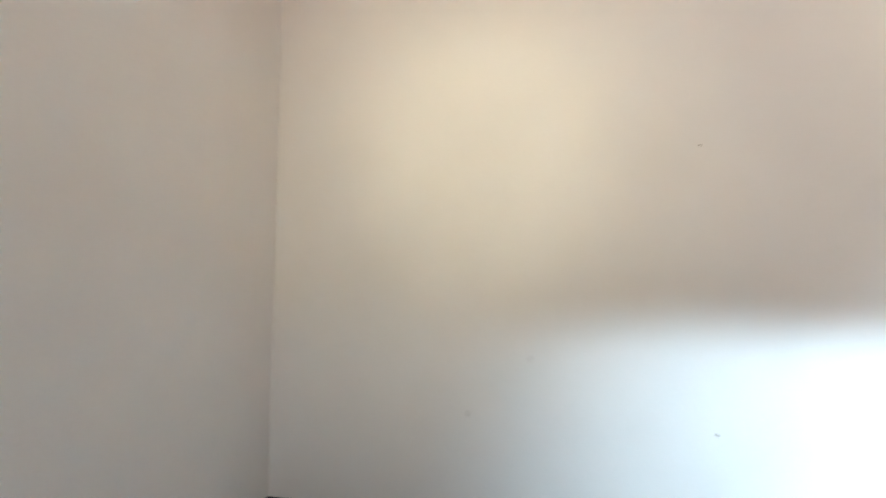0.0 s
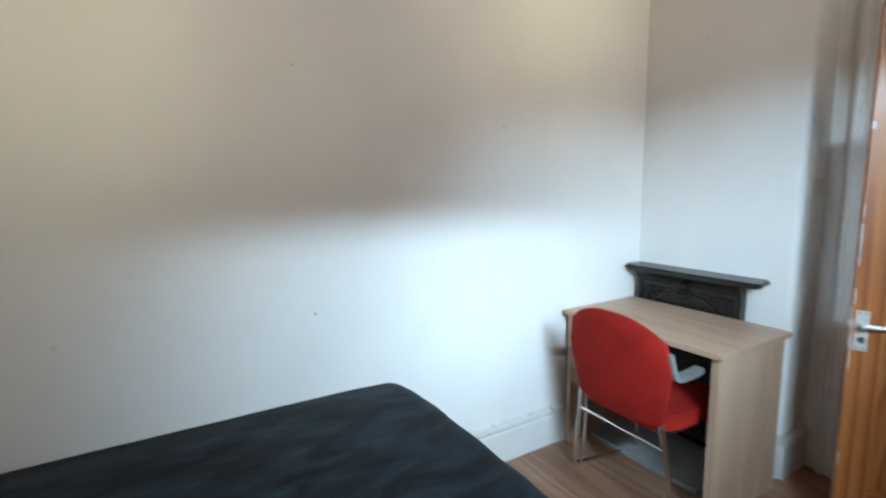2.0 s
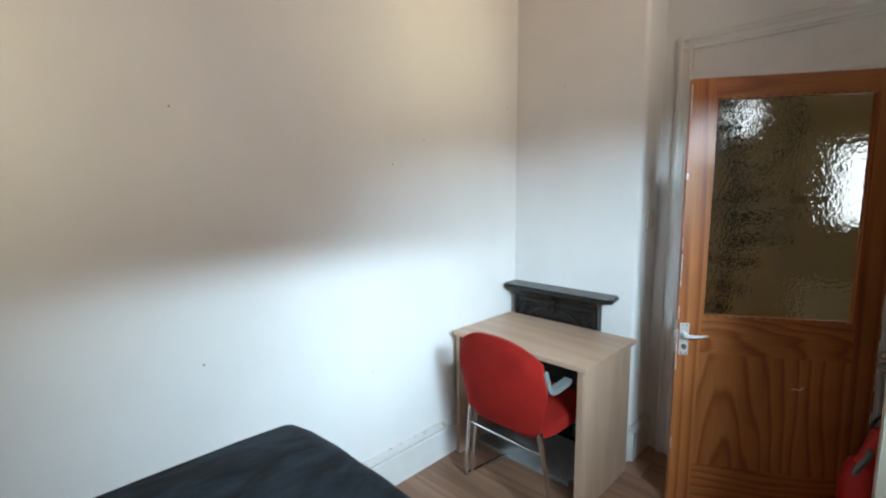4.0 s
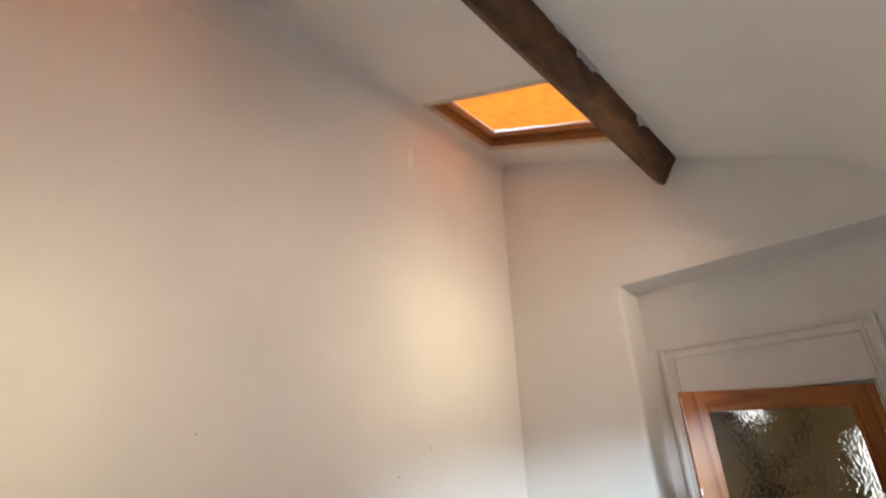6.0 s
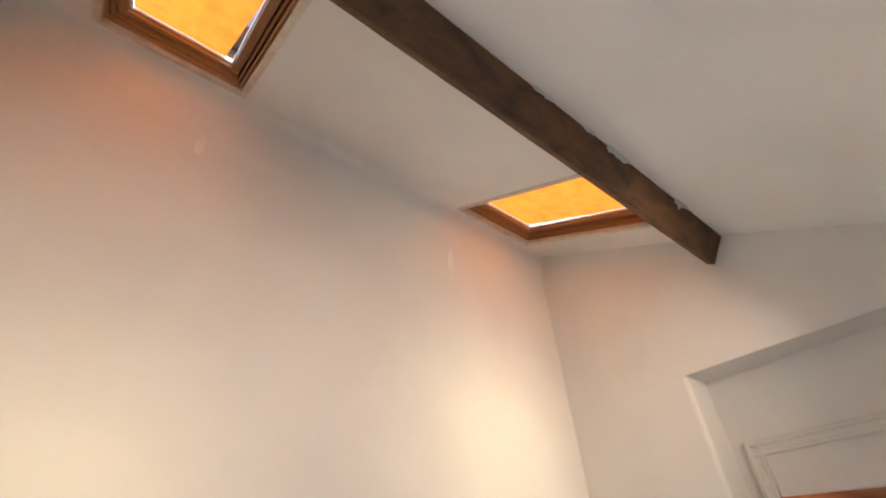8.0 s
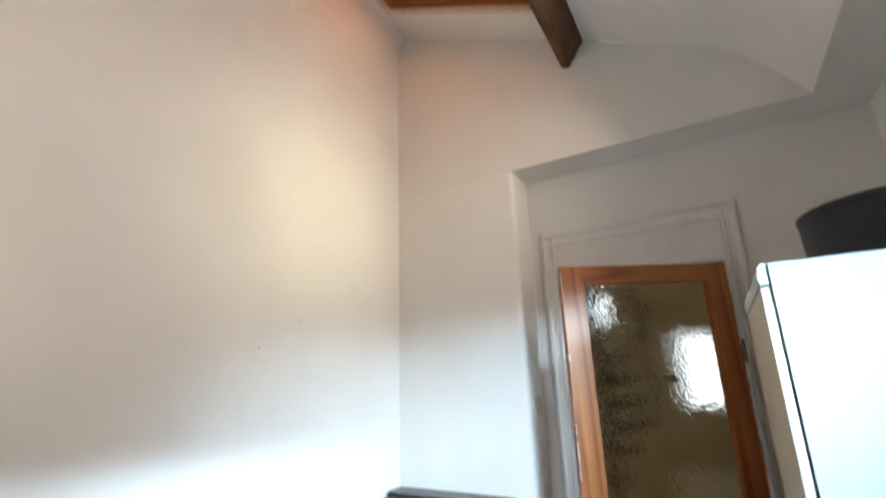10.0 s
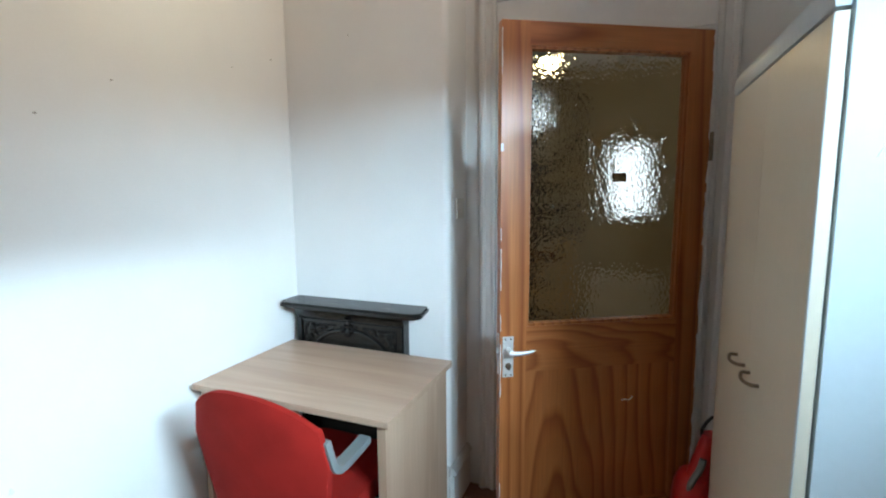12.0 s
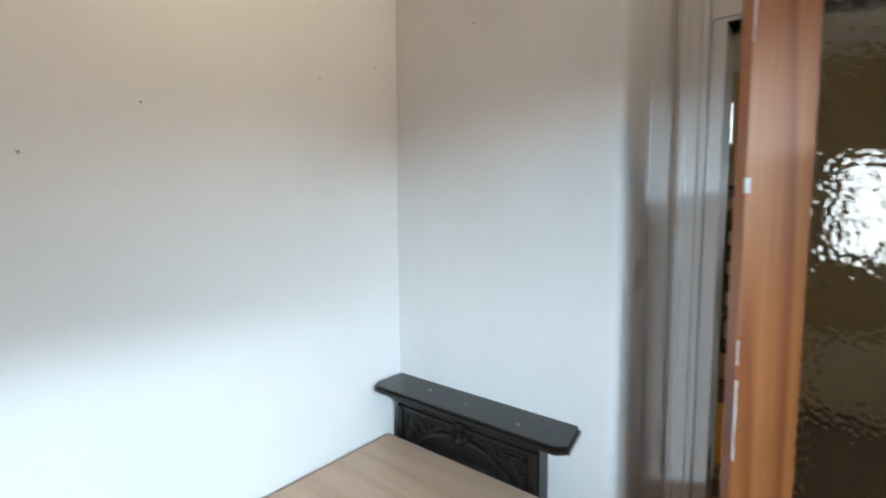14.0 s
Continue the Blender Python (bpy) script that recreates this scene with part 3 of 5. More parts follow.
def pine_door():
    hinge, free = Vector((1.728, 0.150)), Vector((1.063, -0.246))
    ang = math.degrees(math.atan2((free - hinge).y, (free - hinge).x))
    d = thing("door_1", pose(hinge.x, hinge.y, 0.0, 0, 0, ang - 180), "varnished orange pine door with a hammered glass pane, standing ajar", "door", kind="structure")
    # local: x from -w at the handle edge to 0 at the hinge, y 0 is the room face, thickness behind it
    w, t, h0, h1 = 0.768, 0.040, 0.008, 1.958
    s, s2, gz0, gz1, mid = 0.096, 0.092, 0.934, 1.880, 0.768
    part("stile", box(-w, -w + s, 0, t, h0, h1), M_PINE, d, bevel=0.002)
    part("stile", box(-s2, 0, 0, t, h0, h1), M_PINE_HINGE, d, bevel=0.002)
    part("top_rail", box(-w + s, -s2, 0.0005, t - 0.0005, gz1, h1), M_PINE_TOP, d, bevel=0.001)
    part("lock_rail", box(-w + s, -s2, 0.0005, t - 0.0005, mid, gz0), M_PINE_LOCK, d, bevel=0.001)
    part("bottom_rail", box(-w + s, -s2, 0.0005, t - 0.0005, h0, 0.23), M_PINE_LOCK, d, bevel=0.001)
    bm = box(-w + s, -s2, 0.007, t - 0.007, 0.23, mid)
    part("lower_panel", bm, M_PINE_PANEL, d, "flat sunk lower panel", bevel=0.004)
    g = part("glass_pane", box(-w + s + 0.002, -s2 - 0.002, 0.017, 0.022, gz0 + 0.002, gz1 - 0.002), M_TEX, d, "hammered obscure glass", smooth=False)
    g.visible_shadow = False
    b = 0.009
    for x0, x1, z0, z1 in ((-w + s, -s2, gz0, gz0 + b), (-w + s, -s2, gz1 - b, gz1), (-w + s, -w + s + b, gz0 + b, gz1 - b), (-s2 - b, -s2, gz0 + b, gz1 - b)):
        bm = box(x0, x1, 0.004, 0.0165, z0, z1)
        box(x0, x1, 0.0225, t - 0.004, z0, z1, bm)
        part("glazing_bead", bm, M_PINE, d, bevel=0.003)
    tp = part("tape", box(-0.358, -0.306, 0.0155, 0.0168, 1.438, 1.468), M_TAPE, d, "small strip of brown tape stuck to the glass")
    # handle
    for side, face in ((-1, 0.0), (1, t)):
        pl = part("handle_plate", box(-w + 0.009, -w + 0.047, min(face, face + side * 0.006), max(face, face + side * 0.006), 0.756, 0.902), M_STEEL, d, "satin aluminium lever plate", bevel=0.002)
        neck = lathe([(0.013, 0.0), (0.012, 0.004), (0.009, 0.008), (0.009, 0.042), (0.010, 0.050)], seg=16)
        part("neck", moved(neck, pose(-w + 0.028, face, 0.856, 90 if side < 0 else -90)), M_STEEL, pl)
        part("lever", lever_bar(-w + 0.022, face + side * 0.046, 0.856), M_STEEL, pl, "curved tapering lever", smooth=True)
        part("keyhole", moved(lathe([(0.011, -0.0035), (0.011, 0.0035)], seg=16), pose(-w + 0.028, face + side * 0.006, 0.797, 90)), M_BRONZE, pl, "dark metal thumb turn")
        part("turn_knob", box(-w + 0.024, -w + 0.032, min(face + side * 0.009, face + side * 0.020), max(face + side * 0.009, face + side * 0.020), 0.787, 0.809), M_BRONZE, pl, bevel=0.002)
        for z in (0.764, 0.894):
            for dx in (0.018, 0.038):
                part("screw", moved(lathe([(0.0035, -0.001), (0.003, 0.001)], seg=10), pose(-w + dx, face + side * 0.0065, z, 90)), M_BRONZE, pl)
    part("latch_plate", box(-w - 0.0015, -w, 0.010, 0.030, 0.76, 0.91), M_STEEL, d)
    part("latch", prism([(-w - 0.010, 0.014), (-w - 0.0016, 0.012), (-w - 0.0016, 0.026)], "z", 0.84, 0.86), M_STEEL, d, "sprung latch tongue")
    for z in (0.28, 1.56):
        part("hinge", tube([(0.004, -0.006, z - 0.05), (0.004, -0.006, z + 0.05)], 0.007, 10), M_BRONZE, d, "dull metal hinge")
    # ragged drips of white paint down both edges, and a curl of old tape on the panel
    rng = random.Random(11)
    for x, step in ((0.0, 1), (-w, -1)):
        z = 0.30
        while z < 1.90:
            run = rng.uniform(0.04, 0.22)
            if rng.random() < (0.72 if step > 0 else 0.35):
                n = max(3, int(run / 0.018))
                reach = [rng.uniform(0.0015, 0.006 if step > 0 else 0.004) for k in range(n + 1)]
                pts = [(x, z)] + [(x - step * reach[k], z + run * k / n) for k in range(n + 1)] + [(x, z + run)]
                part("paint_drip", prism(pts, "y", -0.0012, 0.0002), M_PLASTER, d, "ragged dried white paint", smooth=False)
            z += run + rng.uniform(0.01, 0.10)
    part("paint_chip", box(-w - 0.0008, -w + 0.007, -0.0012, 0.006, 1.540, 1.566), M_SWITCH, d, "patch of dried filler")
    part("tape_curl", tube(smooth_line([(-0.300, -0.001, 0.632), (-0.286, -0.004, 0.636), (-0.272, -0.003, 0.631), (-0.258, -0.005, 0.645)], 4), 0.0035, 6, flat=0.4), M_SWITCH, d, "pale scrap of torn tape")
    return d


pine_door()

# ---- light switch, nails, marks ----
sw = thing("light_switch", (BREAST, 0.125, 1.335), "white plastic light switch on the recess side", "light switch")
part("plate", box(0.0005, 0.009, -0.043, 0.043, -0.043, 0.043), M_SWITCH, sw, bevel=0.003)
part("rocker", box(0.0092, 0.013, -0.010, 0.010, -0.016, 0.016), M_SWITCH, sw, bevel=0.001)


def nail(y, z, size=0.006, on="x"):
    ob = tagged(link("nail", moved(lathe([(size * 0.3, -0.004), (size * 0.3, 0.003), (size * 0.6, 0.004), (size * 0.5, 0.006)], seg=10),
                                   pose(0, y, z, 0, 90, 0) if on == "x" else pose(y, 0, z, 90, 0, 0)), M_NAIL, smooth=True),
                "small dull nail head in white plaster", "nail", "nails in the walls")
    return ob


for y, z, s in ((-1.937, 1.784, 0.006), (-1.893, 0.890, 0.008), (-0.102, 1.982, 0.005), (-0.795, 1.751, 0.005), (-1.003, 1.624, 0.006), (-0.322, 1.90, 0.003)):
    nail(y, z, s)
nail(0.333, 2.071, 0.004, "y")

# ---- roof beam and skylights ----
def roof_beam():
    d = thing("roof_beam", (1.158, 0.0, 3.140), "dark stained old timber purlin with ragged plaster along it", "beam")
    rng = random.Random(5)
    bm = bmesh.new()
    n = 46
    rings = []
    for i in range(n + 1):
        y = -0.004 + (NEAR + 0.004) * i / n
        j = lambda s: 0.45 * rng.uniform(-s, s)
        # outline across: lower edge, right-hand top, buried top, left bottom
        rings.append([bm.verts.new(p) for p in (
            (0.0 + j(0.002), y, 0.0 + j(0.003)), (0.012 + j(0.001), y, 0.004 + j(0.001)), (0.060 + j(0.001), y, 0.075 + j(0.001)), (0.108, y, 0.145),
            (0.090, y, 0.230), (-0.005, y, 0.290), (-0.034 + j(0.003), y, 0.045 + j(0.003)), (-0.028 + j(0.002), y, 0.016 + j(0.002)))])
    k = len(rings[0])
    for a, b in zip(rings, rings[1:]):
        for q in range(k):
            bm.faces.new((a[q], b[q], b[(q + 1) % k], a[(q + 1) % k]))
    bm.faces.new(rings[0])
    bm.faces.new(rings[-1][::-1])
    part("timber", bm, M_BEAM, d, smooth=False)
    # torn edges of plaster where the ceiling meets the timber
    for y0, y1, drop in ((-0.54, -0.41, 0.040), (-1.13, -0.94, 0.034), (-1.30, -1.22, 0.012), (-1.62, -1.50, 0.012), (-2.30, -2.22, 0.014), (-2.62, -2.40, 0.014)):
        bm = bmesh.new()
        m = 9
        top, low, mid = [], [], []
        for i in range(m + 1):
            y = y0 + (y1 - y0) * i / m
            f = drop * (0.25 + 0.75 * rng.random()) * (0.3 + 0.7 * math.sin(math.pi * min(1, (i + 0.6) / m)))
            top.append(bm.verts.new((0.128, y, 0.142)))
            mid.append(bm.verts.new((0.114, y, 0.131)))
            low.append(bm.verts.new((0.108 - f * 0.60, y, 0.130 - f * 0.88)))
        for i in range(m):
            bm.faces.new((top[i], top[i + 1], mid[i + 1], mid[i]))
            bm.faces.new((mid[i], mid[i + 1], low[i + 1], low[i]))
        bmesh.ops.solidify(bm, geom=bm.faces, thickness=0.004)
        part("plaster_flake", bm, M_PLASTER, d, "ragged white plaster edge")


roof_beam()


def skylight(name, y0, y1, blind_end):
    """Roof window set in the slope. Local x runs down the slope, y along the room, z out of the roof."""
    z0 = roof_z(SKY_X0)
    tilt = math.degrees(math.atan2(z0 - roof_z(SKY_X1), SKY_X1 - SKY_X0))
    length = (SKY_X1 - SKY_X0) / math.cos(radians(tilt))
    wd = y1 - y0
    d = thing(name, pose(SKY_X0, y0, z0, 0, tilt, 0), "pine roof window with an orange blind drawn down", "skylight", kind="structure")
    dp, t = 0.11, 0.020
    def ring(nm, inset, th, za, zb, ma, mb, label=""):
        a, b = inset, inset + th
        for x0, x1, q0, q1, mt in ((a, b, a, wd - a, ma), (length - b, length - a, a, wd - a, ma), (b, length - b, a, b, mb), (b, length - b, wd - b, wd - a, mb)):
            part(nm, box(x0, x1, q0, q1, za, zb), mt, d, label, bevel=0.0025)
    ring("lining", -0.012, 0.032, -0.005, 0.10, M_LINING, M_LINING, "pale painted reveal edge")
    ring("frame", 0.027, 0.010, 0.016, 0.12, M_SKYPINE, M_SKYPINE_X)
    ring("inner_frame", 0.044, 0.011, 0.036, 0.125, M_SKYPINE, M_SKYPINE_X)
    ring("sash", 0.063, 0.035, 0.060, 0.128, M_SKYPINE, M_SKYPINE_X)
    ring("blind_rail", 0.099, 0.010, 0.080, 0.100, M_STEEL, M_STEEL, "metal side channel of the blind")
    g = part("pane", box(0.09, length - 0.09, 0.09, wd - 0.09, 0.112, 0.118), M_PANE, d, smooth=False)
    g.visible_shadow = False
    b0 = 0.108
    bm = bmesh.new()
    n = 10
    rows = []
    for i in range(n + 1):
        x = b0 + 0.0035 + (length - 0.10 - b0) * i / n
        z = 0.090 + 0.0025 * math.sin(i * 1.9)
        rows.append((bm.verts.new((x, b0 + 0.006, z)), bm.verts.new((x, wd - b0 - 0.003 - blind_end * max(0.0, 1 - 1.6 * i / n), z))))
    for a, b in zip(rows, rows[1:]):
        bm.faces.new((a[0], a[1], b[1], b[0]))
    bmesh.ops.solidify(bm, geom=bm.faces, thickness=0.0012)
    part("blind", bm, M_BLIND, d, "orange fabric roller blind glowing with daylight")
    sky_lamp(d.matrix_world @ pose(length / 2, wd / 2, 0.106), length - 0.18, wd - 0.18, 4.8, 170)
    part("blind_bar", box(b0 - 0.012, b0 + 0.002, b0, wd - b0, 0.084, 0.096), M_STEEL, d)
    # outer roof kerb that keeps the slates off
    ring("outer_frame", -0.02, 0.11, 0.125, 0.16, M_SLATE, M_SLATE)


skylight("window_skylight", *SKYLIGHTS[0], 0.016)
skylight("window_skylight", *SKYLIGHTS[1], 0.034)

# slates over the ceiling, with the two roof windows left open
bm = bmesh.new()
xs = [0.0, SKY_X0 + 0.05, SKY_X1 + 0.09, 2.75]
ys = sorted({NEAR - 0.2, 0.5} | {y for s in SKYLIGHTS for y in s})
rz = lambda x: roof_z(0.2) + (0.2 - x) * 0.4721 + 0.30
for x0, x1 in zip(xs, xs[1:]):
    for y0, y1 in zip(ys, ys[1:]):
        if abs(x0 - xs[1]) < 1e-6 and any(abs(y0 - s[0]) < 1e-6 for s in SKYLIGHTS):
            continue
        prism([(x0, rz(x0)), (x1, rz(x1)), (x1, rz(x1) + 0.03), (x0, rz(x0) + 0.03)], "y", y0, y1, bm)
setting("roof", bm, M_SLATE, "dark slate lean-to roof over the room")
setting("wall_long_upper", box(-0.2, 0.0, NEAR - 0.2, 0.5, 3.9, 4.6), M_BRICK, "brick party wall above the roof")
setting("wall_near_upper", prism([(0.0, 3.9), (W, 2.61), (W, 3.15), (0.0, 4.25)], "y", NEAR - 0.2, NEAR - 0.15), M_BRICK, "brick gable over the near wall")

# ---- ceiling spots ----
def ceiling_spot(eye, aim):
    d = thing("ceiling_spot", look(eye, aim) @ Matrix.Scale(0.72, 4), "lit round recessed spotlight with a dull chrome rim", "spotlight", "recessed ceiling spots")
    rim = lathe([(0.043, 0.012), (0.045, 0.008), (0.041, 0.002), (0.034, 0.003), (0.031, 0.006)], seg=28)
    part("rim", rim, M_STEEL, d, "dull chrome rim")
    part("lamp", lathe([(0.026, 0.006), (0.030, 0.003), (0.024, -0.002)], seg=24), M_LAMPGLOW, d, "glowing lamp face")
    part("can", lathe([(0.030, 0.10), (0.040, 0.09), (0.042, 0.013), (0.031, 0.013)], seg=20), M_DARK, d)


ceiling_spot((2.114, -0.637, 2.656), (1.283, -0.687, 2.102))
ceiling_spot((2.115, -2.45, 2.656), (1.283, -2.50, 2.102))


# ---- cast-iron fireplace ----
SHELF_X0, SHELF_X1, SHELF_Y = 0.004, 0.715, -0.150
def fireplace():
    d = thing("fireplace", (0.0, 0.0, 0.0), "black cast-iron fireplace with an ornamented frieze and mantel shelf", "fireplace")
    # shelf with stepped, chamfered edge
    def slab(nm, x0, x1, y0, z0, z1, c, label=""):
        bm = prism([(x0, -0.001), (x0, y0 + c), (x0 + c, y0), (x1 - c, y0), (x1, y0 + c), (x1 - 0.022, -0.001)], "z", z0, z1)
        part(nm, bm, M_IRON, d, label, smooth=False, bevel=0.0022, seg=2)
    slab("mantel_shelf", SHELF_X0 + 0.006, SHELF_X1 - 0.008, SHELF_Y + 0.008, 0.912, 0.921, 0.022, "worn black mantel shelf")
    slab("shelf_moulding", SHELF_X0, SHELF_X1, SHELF_Y, 0.9025, 0.9117, 0.024)
    slab("shelf_moulding", SHELF_X0 + 0.008, SHELF_X1 - 0.012, SHELF_Y + 0.012, 0.894, 0.9022, 0.022)
    slab("shelf_moulding", SHELF_X0 + 0.020, SHELF_X1 - 0.034, SHELF_Y + 0.036, 0.886, 0.8937, 0.022)
    bm = box(0.040, 0.596, -0.052, -0.001, 0.0, 0.8855)
    part("surround", bm, M_IRON, d, bevel=0.004)
    part("cornice", prism([(-0.052, 0.834), (-0.058, 0.836), (-0.061, 0.845), (-0.066, 0.858), (-0.076, 0.872), (-0.088, 0.8853), (-0.052, 0.8853)], "x", 0.036, 0.600), M_IRON, d, smooth=False)
    for x in (0.046, 0.568):
        part("pilaster", box(x, x + 0.022, -0.064, -0.052, 0.0, 0.833), M_IRON, d, bevel=0.003)
    part("fillet", box(0.070, 0.576, -0.060, -0.052, 0.822, 0.830), M_IRON, d, bevel=0.002)
    # framed spandrels with leaf scrolls either side of a flowered finial, and the arch over the grate
    cx = 0.323
    part("frieze_panel", box(0.074, 0.572, -0.0545, -0.052, 0.60, 0.820), M_IRON, d)
    for s in (-1, 1):
        def X(u):
            return cx + s * u
        tri = [(X(0.072), -0.0560, 0.808), (X(0.236), -0.0560, 0.808), (X(0.236), -0.0560, 0.668), (X(0.186), -0.0560, 0.716), (X(0.128), -0.0560, 0.766), (X(0.072), -0.0560, 0.808)]
        part("spandrel_frame", tube(tri, 0.0040, 6), M_IRON, d)
        bm = bmesh.new()
        for (u, z, r, turn) in ((0.200, 0.778, 0.021, 0.0), (0.160, 0.789, 0.013, 2.0), (0.222, 0.735, 0.015, 1.0), (0.128, 0.794, 0.008, 3.0)):
            sp = [(X(u + r * (1 - q / 26) * math.cos(0.5 * q + turn)), -0.057 - 0.006 * q / 26, z + r * (1 - q / 26) * math.sin(0.5 * q + turn)) for q in range(26)]
            tube(sp, 0.0048, 6, bm)
        part("scroll", bm, M_IRON, d, "cast leaf scroll")
        for (u, z, a) in ((0.182, 0.762, 0.6), (0.226, 0.798, 2.2), (0.145, 0.778, -0.4), (0.206, 0.748, 1.2), (0.178, 0.798, 0.2), (0.228, 0.704, 1.5)):
            lf = smooth_line([(X(u - 0.013 * math.cos(a)), -0.055, z - 0.013 * math.sin(a)), (X(u), -0.062, z + 0.003), (X(u + 0.014 * math.cos(a)), -0.055, z + 0.014 * math.sin(a))], 4)
            part("leaf", tube(lf, 0.0058, 6, flat=0.7), M_IRON, d)
        arch = [(X(0.016 + 0.215 * math.sin(a)), -0.0575, 0.585 + 0.205 * math.cos(a)) for a in [0.115 * q for q in range(13)]]
        part("arch_band", tube(arch, 0.0085, 8), M_IRON, d)
    fin = [(0.004, 0.0), (0.013, 0.008), (0.020, 0.022), (0.014, 0.034), (0.010, 0.040), (0.020, 0.048), (0.022, 0.054), (0.013, 0.060), (0.011, 0.072), (0.019, 0.078), (0.019, 0.084), (0.004, 0.088)]
    part("boss", lathe(fin, (cx, -0.058, 0.764), 16), M_IRON, d, "cast finial below the shelf")
    for (u, z) in ((-0.022, 0.792), (0.020, 0.788), (-0.004, 0.776), (0.028, 0.803), (-0.028, 0.806)):
        bm = bmesh.new()
        for q in range(5):
            a = 2 * math.pi * q / 5 + u * 40
            tube([(cx + u, -0.066, z), (cx + u + 0.005 * math.cos(a), -0.073, z + 0.005 * math.sin(a)), (cx + u + 0.010 * math.cos(a), -0.069, z + 0.010 * math.sin(a))], 0.0036, 6, bm, flat=0.7)
        part("rosette", bm, M_IRON, d, "small cast flower")
    for (x, z) in ((0.20, 0.9213), (0.36, 0.9213), (0.55, 0.9213)):
        part("paint_fleck", moved(lathe([(0.0035, 0.0), (0.0028, 0.0008)], seg=7), pose(x, -0.060 - 0.1 * (x - 0.2), z)), M_CHIP, d, "fleck of pale paint")
    # flat near-black sheet that paints the shade of the fire opening, and the grate
    part("fire_opening_shade", prism([(0.155, 0.04), (0.495, 0.04), (0.495, 0.48)] + [(0.325 + 0.17 * math.cos(a), 0.48 + 0.14 * math.sin(a)) for a in [math.pi * k / 10 for k in range(1, 10)]] + [(0.155, 0.48)], "y", -0.0545, -0.0525), M_DARK, d)
    for k in range(6):
        part("grate_bar", tube([(0.19 + 0.055 * k, -0.060, 0.06), (0.19 + 0.055 * k, -0.060, 0.20)], 0.005, 6), M_IRON, d)


fireplace()
hearth = thing("hearth_slab", (0.0, 0.0, 0.0), "pale grey stone hearth slab before the fireplace", "hearth")
part("slab", box(0.05, 0.66, -0.44, -0.066, 0.0005, 0.022), M_STONE, hearth, bevel=0.004)


# ---- desk ----
def desk():
    x0, x1, y0, y1, h = 0.030, 0.828, -0.625, -0.084, 0.728
    d = thing("desk", (x0, y0, 0.0), "pale oak laminate desk with panel sides against the fireplace", "desk")
    L, D, t = x1 - x0, y1 - y0, 0.022
    part("desktop", box(0.0, L, 0.0, D, h - t, h), M_OAK, d, bevel=0.0015)
    part("edge_band", box(0.001, L - 0.001, -0.0012, -0.0002, h - t + 0.001, h - 0.0015), M_OAK, d)
    part("side_panel", box(0.004, 0.004 + t, 0.030, D - 0.012, 0.0, h - t), M_OAK_Z, d, bevel=0.001)
    part("side_panel", box(L - 0.050, L - 0.022, 0.020, D - 0.012, 0.0, h - t), M_OAK_Z, d, bevel=0.001)
    for y in (0.08, 0.33):
        part("bracket", box(0.027, 0.055, y, y + 0.035, h - t - 0.030, h - t - 0.001), M_STEEL, d, "small metal corner bracket", bevel=0.002)
    for y, z in ((0.06, 0.60), (0.06, 0.12)):
        part("cam_cap", moved(lathe([(0.007, 0.0), (0.006, 0.002)], seg=12), pose(L - 0.0502, y, z, 0, -90)), M_SWITCH, d)


desk()


